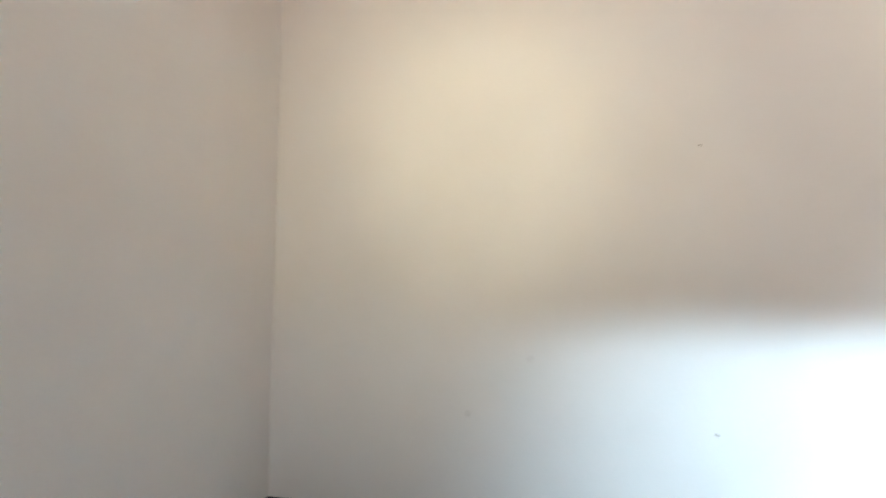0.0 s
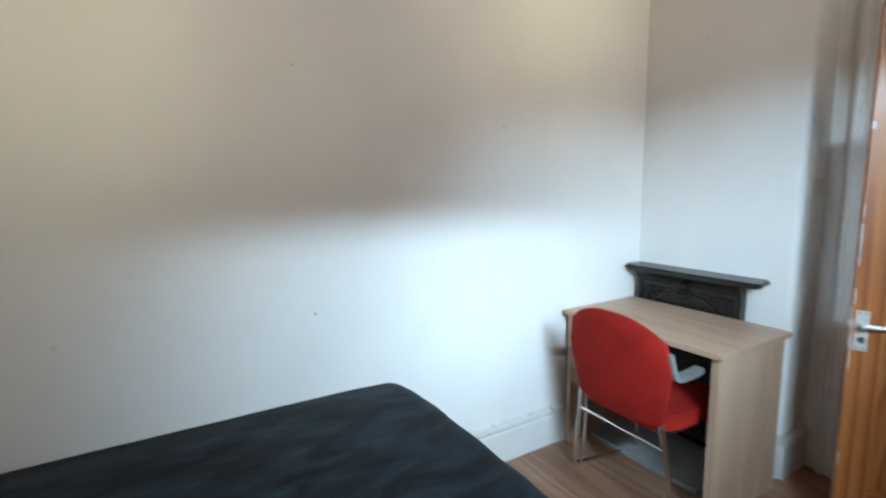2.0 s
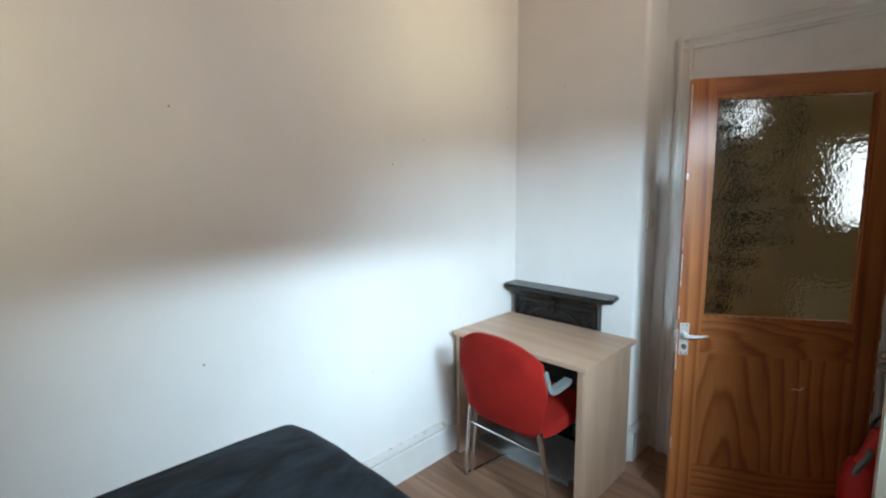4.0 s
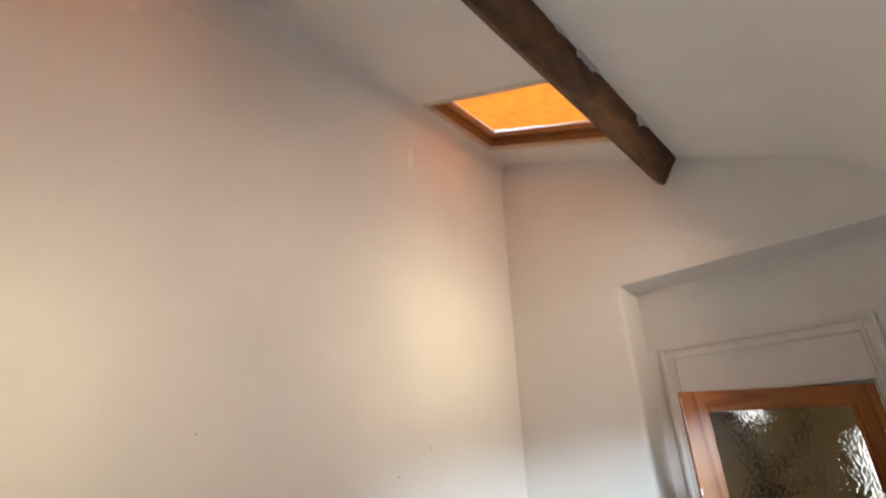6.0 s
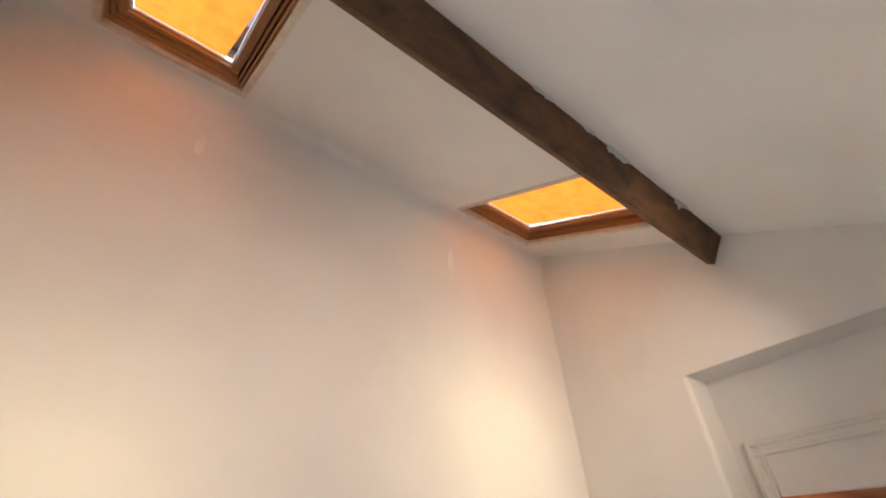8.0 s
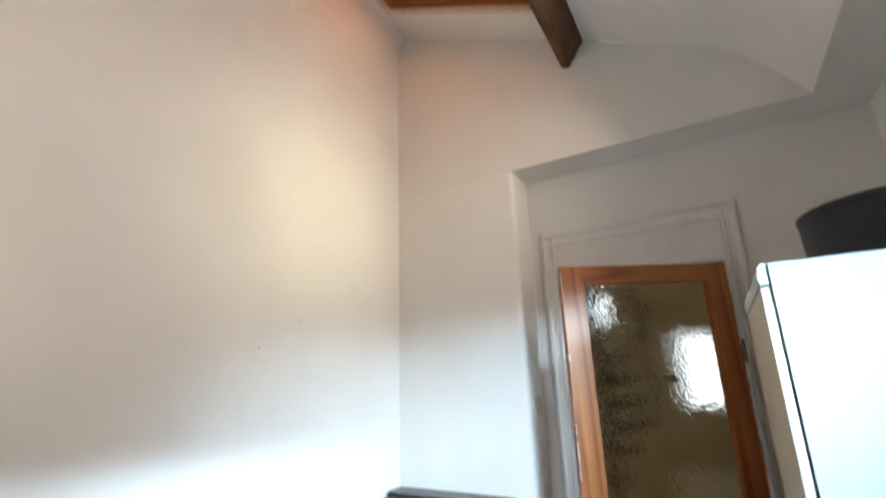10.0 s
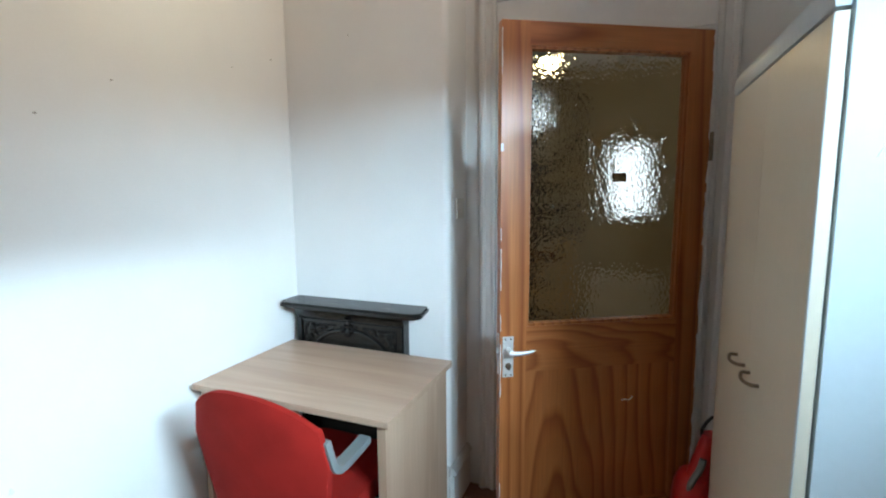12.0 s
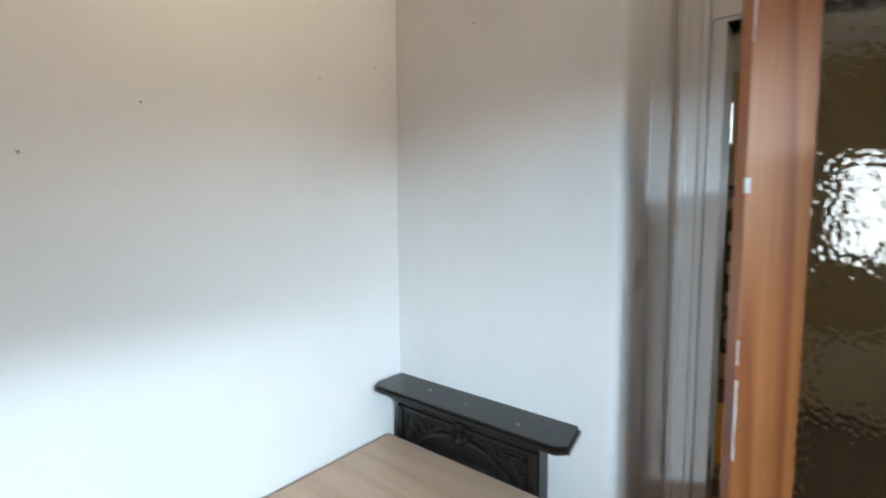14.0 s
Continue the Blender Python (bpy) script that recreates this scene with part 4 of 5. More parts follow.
# ---- red chair pushed in at the desk ----
def red_chair():
    d = thing("desk_chair", pose(0.486, -0.768, 0.0, 0, 0, -2) @ Matrix.Diagonal((0.965, 1, 0.99, 1)), "red fabric office chair with grey armrests and a chrome sled frame", "chair")
    # backrest: curved, rounded slab; local x across, y towards the desk, z up
    bm = bmesh.new()
    nu, nv = 18, 14
    grid = {}
    for side in (0, 1):
        for i in range(nu + 1):
            u = -1 + 2 * i / nu
            for j in range(nv + 1):
                v = j / nv
                half = 0.218 + 0.042 * min(1.0, v * 1.5) + 0.004 * math.sin(math.pi * min(1, v * 1.1)) - 0.018 * max(0, v - 0.72) / 0.28
                # arched top and slightly rounded bottom corners
                top = 0.864 - 0.088 * abs(u) ** 2.5
                bot = 0.428 + 0.010 * abs(u) ** 8
                z = bot + (top - bot) * v
                edge = min(1.0, 3.2 * (1 - abs(u)), ) ** 0.5 * min(1.0, 7 * (1 - v), 7 * v + 0.15) ** 0.5
                th = 0.012 + 0.030 * edge
                bend = 0.035 * u * u - 0.030 * (1 - v) - 0.0
                lean = -0.19 * (z - 0.44)
                y = lean + bend + (th if side else -0.008 - 0.010 * edge)
                grid[side, i, j] = bm.verts.new((u * half, y, z))
    for side in (0, 1):
        for i in range(nu):
            for j in range(nv):
                q = [grid[side, i, j], grid[side, i + 1, j], grid[side, i + 1, j + 1], grid[side, i, j + 1]]
                bm.faces.new(q if side else q[::-1])
    rim = [(i, 0) for i in range(nu)] + [(nu, j) for j in range(nv)] + [(i, nv) for i in range(nu, 0, -1)] + [(0, j) for j in range(nv, 0, -1)]
    for k in range(len(rim)):
        a, b = rim[k], rim[(k + 1) % len(rim)]
        bm.faces.new((grid[0, a[0], a[1]], grid[0, b[0], b[1]], grid[1, b[0], b[1]], grid[1, a[0], a[1]]))
    part("backrest", bm, M_RED, d, "red upholstered curved back")
    # seat cushion
    bm = bmesh.new()
    prism([(0.235 * math.copysign(abs(math.cos(a)) ** 0.45, math.cos(a)), 0.225 + 0.235 * math.copysign(abs(math.sin(a)) ** 0.45, math.sin(a))) for a in [2 * math.pi * k / 36 for k in range(36)]], "z", 0.405, 0.470, bm)
    part("seat", bm, M_RED, d, "red upholstered seat", bevel=0.018, seg=3)
    part("seat_pan", box(-0.20, 0.20, 0.02, 0.43, 0.392, 0.405), M_BLACKP, d, bevel=0.003)
    # armrests
    for s in (-1, 1):
        x = s * 0.232
        pts = smooth_line([(x * 1.05, -0.014, 0.742), (x * 1.08, -0.010, 0.700), (x * 1.09, -0.002, 0.665), (x * 1.09, 0.018, 0.646), (x * 1.07, 0.060, 0.637), (x * 1.02, 0.150, 0.633), (x * 0.99, 0.205, 0.634)], 5)
        bm = bmesh.new()
        rings = []
        for i, p in enumerate(pts):
            a = pts[min(i + 1, len(pts) - 1)] - pts[max(i - 1, 0)]
            nrm = Vector((0, -a.z, a.y)).normalized()
            wd = 0.014 + 0.007 * min(1, i / 14)
            th = 0.011
            rings.append([bm.verts.new(p + Vector((sx * wd, 0, 0)) + nrm * (sz * th)) for sx, sz in ((-1, -1), (1, -1), (1, 1), (-1, 1))])
        for a, b in zip(rings, rings[1:]):
            for q in range(4):
                bm.faces.new((a[q], a[(q + 1) % 4], b[(q + 1) % 4], b[q]))
        bm.faces.new(rings[0][::-1])
        bm.faces.new(rings[-1])
        part("armrest", bm, M_GREYP, d, "grey plastic armrest", bevel=0.005)
        # sled frame: rear leg, floor runner, front leg; and the back upright
        fr = smooth_line([(s * 0.215, 0.010, 0.445), (s * 0.222, 0.010, 0.40), (s * 0.250, 0.022, 0.20), (s * 0.272, 0.030, 0.035), (s * 0.272, 0.046, 0.0115), (s * 0.270, 0.09, 0.0110), (s * 0.232, 0.36, 0.0110), (s * 0.231, 0.41, 0.016), (s * 0.228, 0.42, 0.05), (s * 0.205, 0.40, 0.385)], 6)
        part("side_frame", tube(fr, 0.0105, 12), M_CHROME, d, "chrome tube sled frame")
        up = smooth_line([(s * 0.190, 0.020, 0.470), (s * 0.192, 0.022, 0.43), (s * 0.222, 0.045, 0.24), (s * 0.258, 0.060, 0.022)], 6)
        part("back_upright", tube(up, 0.0085, 12), M_CHROME, d)
    part("cross_bar", tube([(-0.231, 0.014, 0.335), (0.231, 0.014, 0.335)], 0.007, 10), M_CHROME, d)
    part("front_bar", tube([(-0.206, 0.40, 0.380), (0.206, 0.40, 0.380)], 0.009, 10), M_CHROME, d)


red_chair()


# ---- bed ----
def bed():
    x0, x1, y0, y1, h = 0.035, 1.235, NEAR + 0.02, -1.553, 0.583
    d = thing("bed", (x0, y0, 0.0), "bed with a dark navy velvet throw against the white wall", "bed")
    L, Wd = y1 - y0, x1 - x0
    for x in (0.06, Wd - 0.10):
        for y in (0.05, L - 0.10):
            part("leg", box(x, x + 0.045, y, y + 0.045, 0.0, 0.14), M_BLACKP, d, bevel=0.003)
    part("base", box(0.03, Wd - 0.03, 0.02, L - 0.03, 0.14, 0.34), M_DARK, d, bevel=0.01)
    part("mattress", box(0.02, Wd - 0.02, 0.01, L - 0.02, 0.341, h - 0.075), M_MATTRESS, d, bevel=0.03)
    # throw: rounded top that falls over the foot and the open side
    bm = bmesh.new()
    nx, ny = 44, 66
    rows = []
    for j in range(ny + 1):
        row = []
        v = j / ny * (L + 0.40)
        for i in range(nx + 1):
            u = i / nx * (Wd + 0.36)
            r = 0.038
            x, y, z = u, v, h
            wob = 0.004 * noise.noise(Vector((u * 3.1, v * 3.1, 1.0))) + 0.003 * noise.noise(Vector((u * 9, v * 9, 4.0)))
            wob += 0.0025 * math.sin((u * 1.3 + v) * 21 + 3 * noise.noise(Vector((u * 2, v * 2, 7))))
            wob *= min(1.0, 0.15 + u / 0.35)
            drop = 0.0
            def fall(q, lim):
                e = q - (lim - r)
                if e <= 0:
                    return q, 0.0
                a = min(e / r, math.pi / 2)
                down = r * (1 - math.cos(a)) + max(0, e - r * math.pi / 2)
                return lim - r + r * math.sin(a), down
            x, dx = fall(u, Wd)
            y, dy = fall(v, L - 0.022 * max(0.0, 1 - u / 0.13) ** 2)
            drop = max(dx, dy) + 0.25 * min(dx, dy)
            fold = 0.010 * math.sin(u * 17 + 2 * math.sin(v * 5)) * min(1, dy * 4) + 0.012 * math.sin(v * 15) * min(1, dx * 6)
            soft = 0.010 * math.exp(-((u / 0.10) ** 2))
            edge = 0.018 * math.exp(-(((L - v) / 0.16) ** 2)) if v < L else 0.018
            row.append(bm.verts.new((x + (fold if dx else 0), y + (fold if dy else 0), h + wob - drop - soft - (edge if not dx else 0.0) * max(0, 1 - u / 0.3) * 0.5)))
        rows.append(row)
    for a, b in zip(rows, rows[1:]):
        for i in range(nx):
            bm.faces.new((a[i], a[i + 1], b[i + 1], b[i]))
    bmesh.ops.solidify(bm, geom=bm.faces, thickness=0.010)
    part("throw", bm, M_VELVET, d, "dark navy crushed velvet throw")


bed()


# ---- wardrobe ----
def wardrobe():
    x0, x1, y0, y1, h = 1.756, W - 0.012, -0.836, -0.095, 1.748
    d = thing("wardrobe", (x0, y0, 0.0), "white wardrobe with cream doors and a scratched side", "wardrobe")
    D, L = x1 - x0, y1 - y0
    part("plinth", box(0.04, D, 0.004, L - 0.004, 0.0, 0.07), M_WHITE, d)
    part("side_panel", box(0.026, D, 0.0, 0.018, 0.0, h - 0.002), M_WHITE, d, bevel=0.001)
    part("side_panel", box(0.026, D, L - 0.018, L, 0.0, h - 0.002), M_WHITE, d, bevel=0.001)
    part("back_panel", box(D - 0.008, D, 0.018, L - 0.018, 0.07, h - 0.03), M_WHITE, d)
    part("top_panel", box(0.026, D - 0.001, 0.018, L - 0.018, h - 0.030, h - 0.002), M_WHITE, d)
    part("floor_panel", box(0.026, D - 0.008, 0.018, L - 0.018, 0.07, 0.09), M_WHITE, d)
    # rounded cornice rail along the front
    part("cornice", prism([(0.020, 1.690), (0.0, 1.690), (-0.004, 1.712), (0.000, 1.736), (0.010, 1.748), (0.020, 1.748)], "y", 0.0, L), M_WHITE, d)
    seam = 0.368
    for y0d, y1d, hy in ((0.0, seam - 0.0006, seam - 0.072), (seam + 0.0006, L, seam + 0.063)):
        dr = part("door", box(0.0, 0.019, y0d, y1d, 0.072, 1.683), M_CREAM, d, "cream laminate door", bevel=0.0015)
        if y0d == 0.0:
            part("edge_strip", box(-0.0012, 0.018, y0d + 0.0002, y0d + 0.010, 0.075, 1.680), M_WHITE, dr, "white edge strip")
        zc = 0.966
        part("handle", tube(smooth_line([(0.0, hy + 0.042, zc), (-0.018, hy + 0.038, zc), (-0.026, hy, zc - 0.003), (-0.018, hy - 0.038, zc), (0.0, hy - 0.042, zc)], 6), 0.0042, 10), M_BRONZE, dr, "bow handle of dull bronze")
    part("scratch", tube([(0.105, -0.0004, 1.555), (0.090, -0.0004, 1.50), (0.070, -0.0004, 1.455)], 0.0016, 6, flat=0.5), M_SCUFF, d, "thin dark scratch")


wardrobe()


def felt_basket():
    d = thing("felt_basket", (2.150, -0.50, 1.748), "round charcoal felt basket on top of the wardrobe", "basket")
    prof = [(0.212, 0.020), (0.222, 0.032), (0.226, 0.09), (0.228, 0.172), (0.229, 0.186), (0.222, 0.190), (0.216, 0.178), (0.212, 0.06)]
    part("body", lathe(prof, seg=48), M_BAG, d)
    part("rim_band", lathe([(0.228, 0.168), (0.2315, 0.172), (0.2315, 0.187), (0.228, 0.190)], seg=48), M_BAG, d)


felt_basket()
cloth = thing("red_cloth", (2.150, -0.50, 1.7485), "folded red cloth lying under the felt basket", "cloth")
bm = bmesh.new()
prism([((0.225 + 0.020 * math.sin(5 * a) + 0.012 * math.sin(11 * a)) * math.cos(a), (0.225 + 0.020 * math.sin(5 * a) + 0.012 * math.sin(11 * a)) * math.sin(a)) for a in [2 * math.pi * k / 60 for k in range(60)]], "z", 0.0, 0.0195, bm)
part("fold", bm, M_RED, cloth, bevel=0.006)


def vacuum_cleaner():
    d = thing("vacuum_cleaner", Matrix.Translation((1.728, -0.008, 0.0)) @ Matrix.Diagonal((1, 1, 0.90, 1)), "red upright vacuum cleaner with a dark hose behind the wardrobe", "vacuum cleaner")
    part("base", lathe([(0.060, 0.0), (0.074, 0.010), (0.074, 0.060), (0.066, 0.070)], seg=28), M_BLACKP, d, "black base")
    part("tub", lathe([(0.064, 0.071), (0.076, 0.10), (0.078, 0.33), (0.072, 0.40), (0.056, 0.445), (0.040, 0.46), (0.010, 0.462)], seg=28), M_REDGLOSS, d, "rounded red body")
    bm = bmesh.new()
    rings = []
    for k in range(9):
        v = k / 8
        hw, hd = 0.046 - 0.012 * v, 0.030
        rings.append([bm.verts.new((0.006 + 0.036 * v + hw * math.cos(a), -0.02 + hd * math.sin(a), 0.44 + 0.19 * v)) for a in [2 * math.pi * q / 16 for q in range(16)]])
    for a, b in zip(rings, rings[1:]):
        for q in range(16):
            bm.faces.new((a[q], a[(q + 1) % 16], b[(q + 1) % 16], b[q]))
    bm.faces.new(rings[0][::-1])
    bm.faces.new(rings[-1])
    part("neck", bm, M_REDGLOSS, d, bevel=0.004)
    part("grip", tube(smooth_line([(-0.028, -0.052, 0.40), (-0.016, -0.056, 0.45), (0.004, -0.054, 0.50), (0.012, -0.050, 0.54)], 5), 0.011, 10), M_GREYP, d, "grey hand grip")
    part("hose", tube(smooth_line([(0.010, -0.02, 0.61), (0.008, -0.02, 0.645), (0.026, -0.02, 0.685), (0.050, -0.015, 0.702), (0.074, 0.0, 0.68), (0.080, 0.01, 0.58), (0.070, 0.01, 0.42)], 6), 0.006, 8), M_BLACKP, d, "thin black hose")


vacuum_cleaner()

# ---- sash window in the right wall ----
def sash_window():
    d = thing("window_1", (W, WIN_Y0, WIN_Z0), "white painted sash window letting in grey daylight", "window", kind="structure")
    wd, ht = WIN_Y1 - WIN_Y0, WIN_Z1 - WIN_Z0
    f = 0.045
    part("sill", box(-0.05, 0.30, -0.001, wd + 0.001, -0.002, 0.022), M_TRIM, d, bevel=0.004)
    for y0, y1, z0, z1 in ((0.0, f, 0.024, ht), (wd - f, wd, 0.024, ht), (f, wd - f, ht - f, ht), (f, wd - f, 0.024, 0.024 + f), (f, wd - f, ht * 0.52 - 0.018, ht * 0.52 + 0.018)):
        part("window_frame", box(0.14, 0.19, y0, y1, z0, z1), M_TRIM, d, bevel=0.003)
    for z0, z1 in ((0.024 + f, ht * 0.52 - 0.018), (ht * 0.52 + 0.018, ht - f)):
        g = part("pane", box(0.162, 0.166, f, wd - f, z0, z1), M_PANE, d, smooth=False)
        g.visible_shadow = False


sash_window()

# ---- yard outside ----
setting("ground", box(-400, 400, -400, 400, -3.1, -3.0), M_GROUND, "grey concrete yard around the house")


# ---- landing beyond the door ----
setting("wall_landing_left", box(-1.8, -1.6, BACK + 0.25, 4.4, -0.2, 2.8), M_YELLOW, "yellow painted landing wall")
setting("wall_landing_right", box(3.0, 3.2, BACK + 0.102, 4.4, -0.2, 2.8), M_YELLOW, "yellow painted landing wall")
bm = box(WELL[0] - 0.1, WELL[0], WELL[2], WELL[3], -2.6, -0.2)
box(WELL[1], WELL[1] + 0.1, WELL[2], WELL[3], -2.6, -0.2, bm)
box(WELL[0] - 0.1, WELL[1] + 0.1, WELL[3], WELL[3] + 0.1, -2.6, -0.2, bm)
box(WELL[0] - 0.1, WELL[1] + 0.1, WELL[2] - 0.1, WELL[2], -2.6, -0.2, bm)
setting("wall_stairwell", bm, M_STAIRWALL, "yellow painted stairwell walls")
setting("floor_below", box(WELL[0] - 0.1, WELL[1] + 0.1, WELL[2] - 0.1, WELL[3] + 0.1, -2.8, -2.6), M_CARPET, "dark carpet at the foot of the stairs")
LW = (1.28, 1.65, 1.14, 1.88)
HW = (0.31, 0.55, 2.06, 2.42)
bm = bmesh.new()
xs = [-1.6, HW[0], HW[1], LW[0], LW[1], 3.0]
for x0, x1, hole in zip(xs, xs[1:], (None, HW, None, LW, None)):
    if hole:
        box(x0, x1, 3.5, 3.7, -0.2, hole[2], bm)
        box(x0, x1, 3.5, 3.7, hole[3], 2.8, bm)
    else:
        box(x0, x1, 3.5, 3.7, -0.2, 2.8, bm)
setting("wall_landing_far", bm, M_YELLOW, "yellow painted landing wall with two windows")
setting("ceiling_landing", box(-1.8, 3.2, BACK + 0.253, 4.4, 2.66, 2.8), M_CEIL, "white landing ceiling")
setting("wall_landing_near", box(-1.6, -0.2, BACK + 0.05, BACK + 0.25, -0.2, 2.8), M_YELLOW, "yellow painted landing wall beside the bedroom")
setting("wall_landing_end", box(W + 0.3, 3.0, BACK + 0.0, BACK + 0.10, -0.2, 2.8), M_YELLOW, "yellow painted landing wall")


def landing_window(name, x0, x1, z0, z1):
    d = thing(name, (x0, 3.5, z0), "white framed landing window bright with daylight", "window", kind="structure")
    w, h, f = x1 - x0, z1 - z0, 0.05
    for a0, a1, b0, b1 in ((0, f, 0, h), (w - f, w, 0, h), (f, w - f, 0, f), (f, w - f, h - f, h)):
        part("window_frame", box(a0, a1, 0.06, 0.11, b0, b1), M_TRIM, d, bevel=0.003)
    g = part("pane", box(f, w - f, 0.083, 0.087, f, h - f), M_PANE, d, smooth=False)
    g.visible_shadow = False
    part("sill", box(-0.03, w + 0.03, -0.04, 0.06, -0.022, -0.001), M_TRIM, d, bevel=0.003)
    # unseen cream sheet added across the opening to dim the lamp behind it
    part("blind", box(0.004, w - 0.004, 0.045, 0.0465, 0.004, h - 0.004), M_DIFFUSER, d, "unseen cream diffuser sheet added to dim the window")
    sky_lamp(look((x0 + w / 2, 3.556, z0 + h / 2), (x0 + w / 2, 0.0, z0 + h / 2)), w - 0.02, h - 0.02, 22.0 * w * h, 170)


landing_window("window_2", *LW)
landing_window("window_3", *HW)

def pendant(at, cord_top, label):
    d = thing("pendant_lamp", at, label, "lamp")
    part("cord", tube([(0, 0, 0.10), (0, 0, cord_top)], 0.004, 8), M_SWITCH, d)
    part("holder", lathe([(0.018, 0.055), (0.020, 0.08), (0.012, 0.11)], seg=16), M_SWITCH, d)
    shell = part("bulb", lathe([(0.012, 0.056), (0.030, 0.02), (0.036, -0.01), (0.030, -0.036), (0.008, -0.048)], seg=20), M_BULB, d, "glowing bulb")
    shell.visible_shadow = False


pendant(LANDING_LAMP, 0.379, "lit warm pendant bulb over the landing")
pendant(STAIR_LAMP, 3.405, "lit warm pendant bulb hanging down the stairwell")


def low_cupboard():
    d = thing("low_cupboard", (1.10, 3.12, -0.004), "low white painted cupboard below the landing window", "cupboard")
    part("body", box(0.0, 0.76, 0.02, 0.378, 0.0, 0.50), M_TRIM, d, bevel=0.004)
    part("top", box(-0.02, 0.78, -0.01, 0.378, 0.501, 0.526), M_TRIM, d, bevel=0.004)
    for x in (0.012, 0.384):
        dr = part("door", box(x, x + 0.364, 0.001, 0.0195, 0.06, 0.48), M_TRIM, d, bevel=0.003)
        part("knob", moved(lathe([(0.006, 0.0), (0.012, 0.012), (0.010, 0.020), (0.003, 0.022)], seg=12), pose(0.345 if x < 0.1 else 0.415, 0.001, 0.36, 90)), M_BRONZE, dr)


low_cupboard()


def spiral_stair():
    d = thing("spiral_staircase", (0.60, 2.62, 0.0), "black iron spiral staircase on the landing", "staircase")
    part("pole", tube([(0, 0, -2.6), (0, 0, 2.655)], 0.035, 14), M_BLACKIRON, d)
    n = 11
    for k in range(-11, n):
        a0 = radians(-150 + 30 * k)
        z = 0.21 * (k + 1)
        pts = [(0.03 * math.cos(a0), 0.03 * math.sin(a0))] + [(0.48 * math.cos(a0 + radians(t)), 0.48 * math.sin(a0 + radians(t))) for t in (0, 10, 20, 30)] + [(0.03 * math.cos(a0 + radians(30)), 0.03 * math.sin(a0 + radians(30)))]
        tr = part("tread", prism(pts, "z", z - 0.03, z), M_BLACKIRON, d)
        part("bracket", moved(prism([(0.03, -0.14), (0.36, -0.032), (0.03, -0.032)], "y", -0.006, 0.006), Matrix.Translation((0, 0, z)) @ pose(0, 0, 0, 0, 0, math.degrees(a0) + 15)), M_BLACKIRON, tr)
        b = a0 + radians(15)
        part("spindle", tube([(0.46 * math.cos(b), 0.46 * math.sin(b), z), (0.46 * math.cos(b), 0.46 * math.sin(b), z + 0.85 if z < 1.7 else 2.63)], 0.008, 8), M_BLACKIRON, d)
    rail = [(0.46 * math.cos(radians(-135 + 30 * k)), 0.46 * math.sin(radians(-135 + 30 * k)), 0.21 * (k + 1) + 0.85) for k in range(8)]
    part("handrail", tube(smooth_line(rail, 4), 0.018, 10), M_BLACKIRON, d)


spiral_stair()


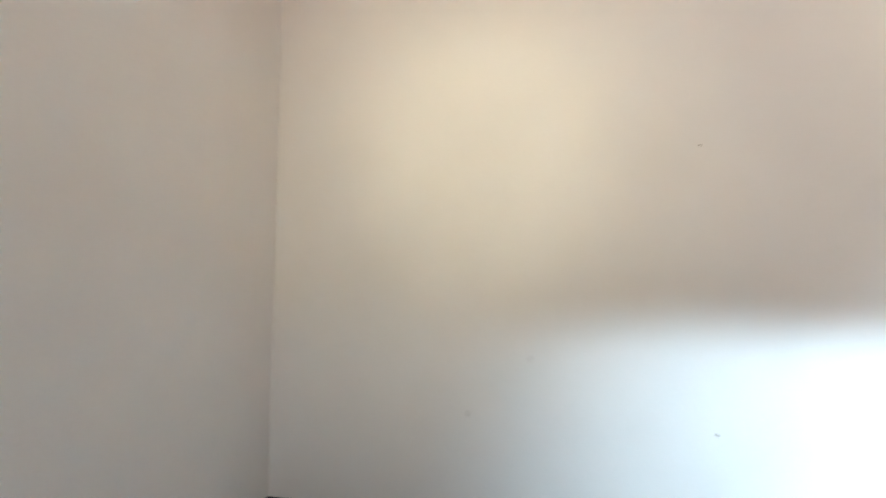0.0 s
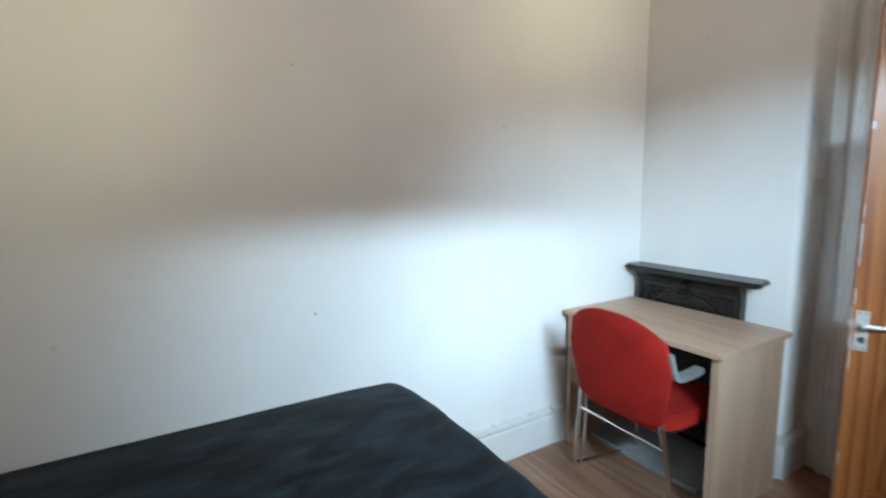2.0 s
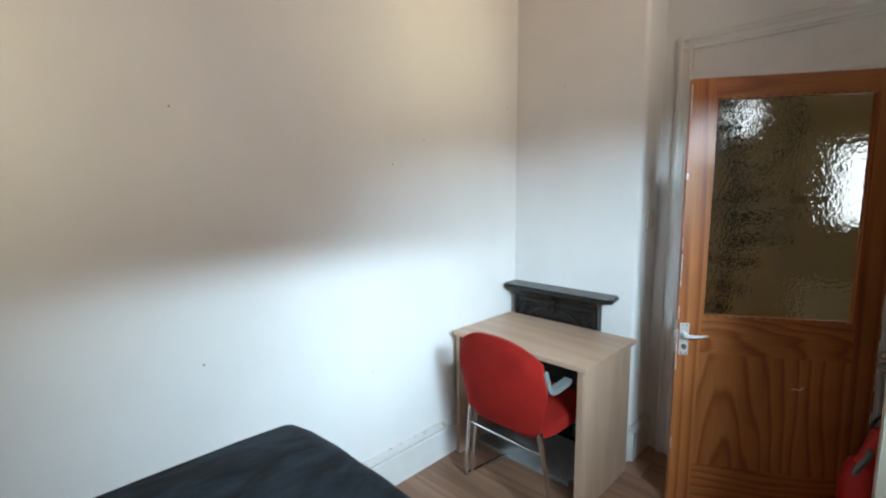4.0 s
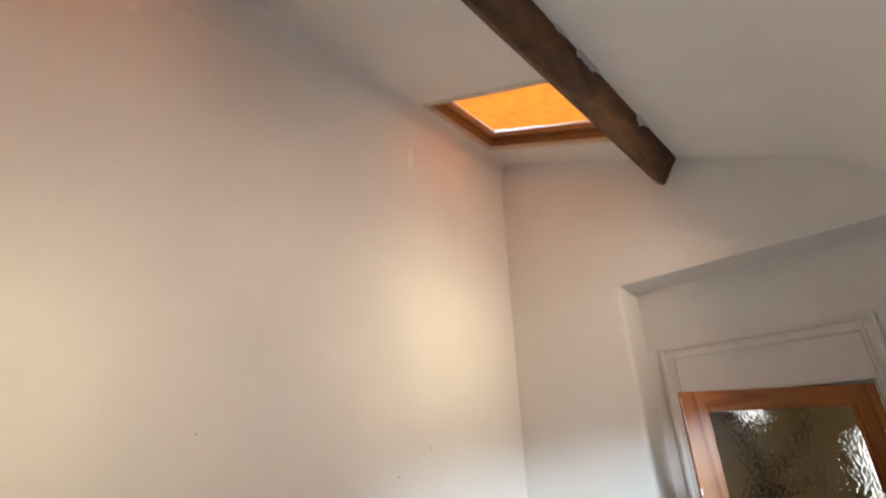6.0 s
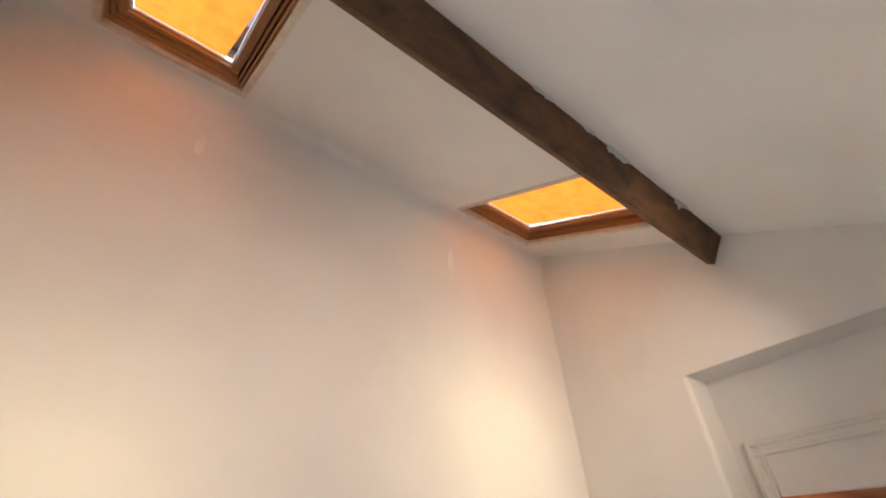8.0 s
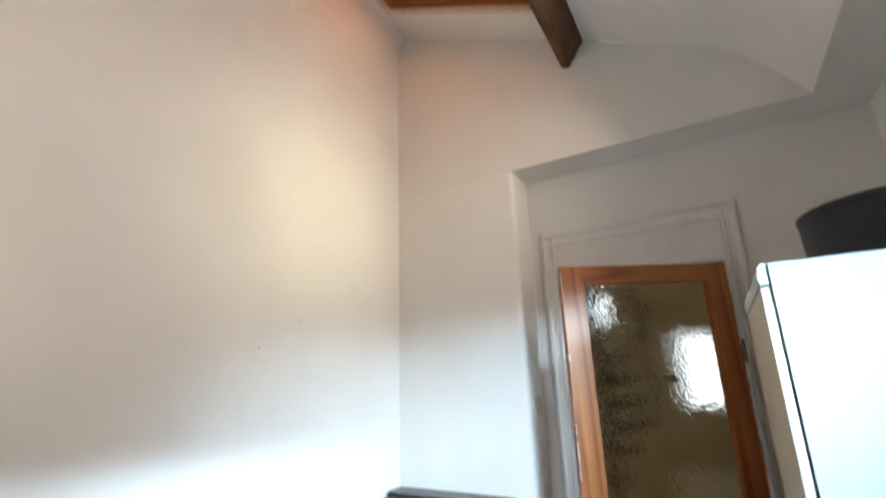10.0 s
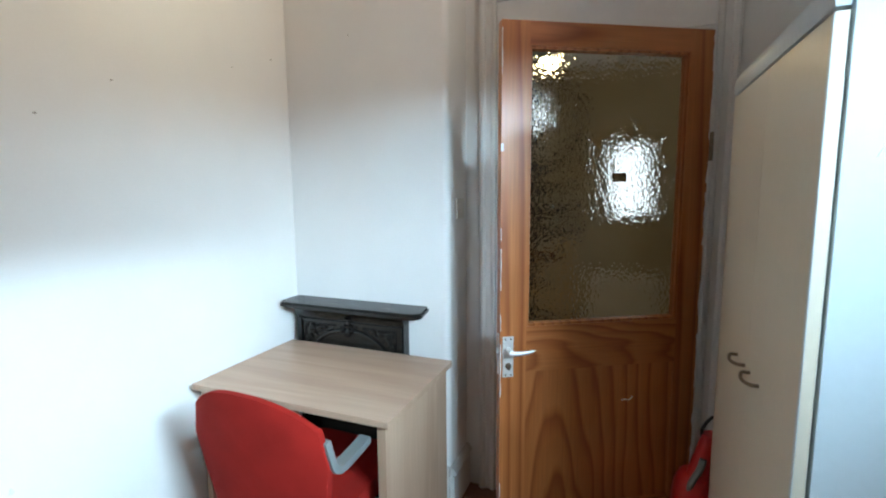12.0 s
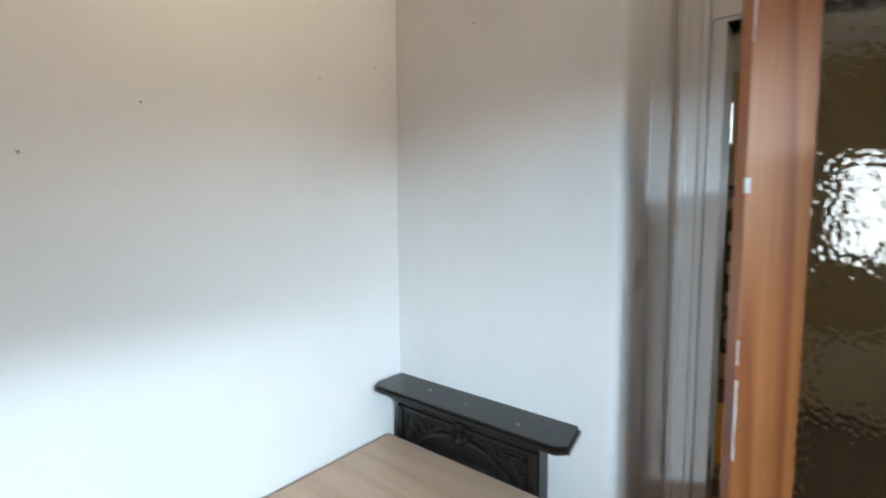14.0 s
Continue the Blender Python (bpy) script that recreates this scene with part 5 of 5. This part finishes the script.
def banister():
    d = thing("banister", (0.0, 1.75, 0.0), "cream banister with turned balusters and a dark handrail", "banister")
    part("handrail", tube([(-0.6, 0, 0.93), (1.02, 0, 0.93)], 0.028, 12, flat=0.8), M_BEAM, d, "dark wood handrail")
    part("base_rail", box(-0.6, 1.02, -0.035, 0.035, 0.0, 0.06), M_BALUSTER, d, bevel=0.004)
    prof = [(0.018, 0.06), (0.018, 0.16), (0.012, 0.20), (0.020, 0.26), (0.013, 0.34), (0.017, 0.50), (0.011, 0.70), (0.018, 0.76), (0.018, 0.905)]
    for k in range(13):
        part("baluster", lathe(prof, (-0.54 + 0.125 * k, 0, 0), 10), M_BALUSTER, d)
    part("newel", box(1.02, 1.10, -0.04, 0.04, 0.0, 1.05), M_BALUSTER, d, bevel=0.006)


banister()

# ---- marks and patches on the walls ----
def patch(name, pts, m, material, label, cat):
    bm = prism(pts, "z", 0.0, 0.0012)
    return tagged(link(name, moved(bm, m), material), label, cat)


def blob(rx, ry, seed, k=18):
    g = random.Random(seed)
    return [(rx * (0.75 + 0.4 * g.random()) * math.cos(2 * math.pi * i / k), ry * (0.75 + 0.4 * g.random()) * math.sin(2 * math.pi * i / k)) for i in range(k)]


for y, z, a, b, s in ((-2.52, 3.49, 0.022, 0.075, 3), (-0.96, 3.42, 0.028, 0.13, 4)):
    patch("filler_patch", blob(b, a, s), pose(0.0004, y, z, 0, 90, 0), M_FILLER, "smear of white filler on the wall", "filler patch")
for y, z, a, b, s in ((-2.455, 1.091, 0.014, 0.014, 8), (-2.66, 0.90, 0.010, 0.012, 9), (-1.15, 0.64, 0.006, 0.008, 10)):
    patch("scuff_mark", blob(b, a, s, 12), pose(0.0004, y, z, 0, 90, 0), M_SCUFF, "faint grey scuff on the white wall", "scuff")

# ---- floor planks ----
PL_W, PL_L, GAP = 0.192, 1.285, 0.0016
pm = {}


def plank_mesh(length):
    key = round(length, 3)
    if key not in pm:
        bm = box(0, length - GAP, 0, PL_W - GAP, -0.0085, 0.0)
        bmesh.ops.bevel(bm, geom=[e for e in bm.edges if all(abs(v.co.z) < 1e-6 for v in e.verts)], offset=0.0012, segments=1, affect="EDGES")
        me = bpy.data.meshes.new("plank")
        bm.to_mesh(me)
        bm.free()
        me.materials.append(M_FLOOR)
        pm[key] = me
    return pm[key]


rows_n = int((BACK + 0.1 - NEAR) / PL_W)
for j in range(rows_n + 1):
    y = NEAR + j * PL_W
    if y + PL_W > BACK + 0.105:
        break
    x = -((j * 0.43) % 1.0) * PL_L
    while x < W:
        a, b = max(x, 0.0), min(x + PL_L, W)
        if b - a > 0.02:
            ob = new("plank", plank_mesh(b - a))
            ob.location = (a, y, 0.0)
            ob.parent = floor_ob
        x += PL_L
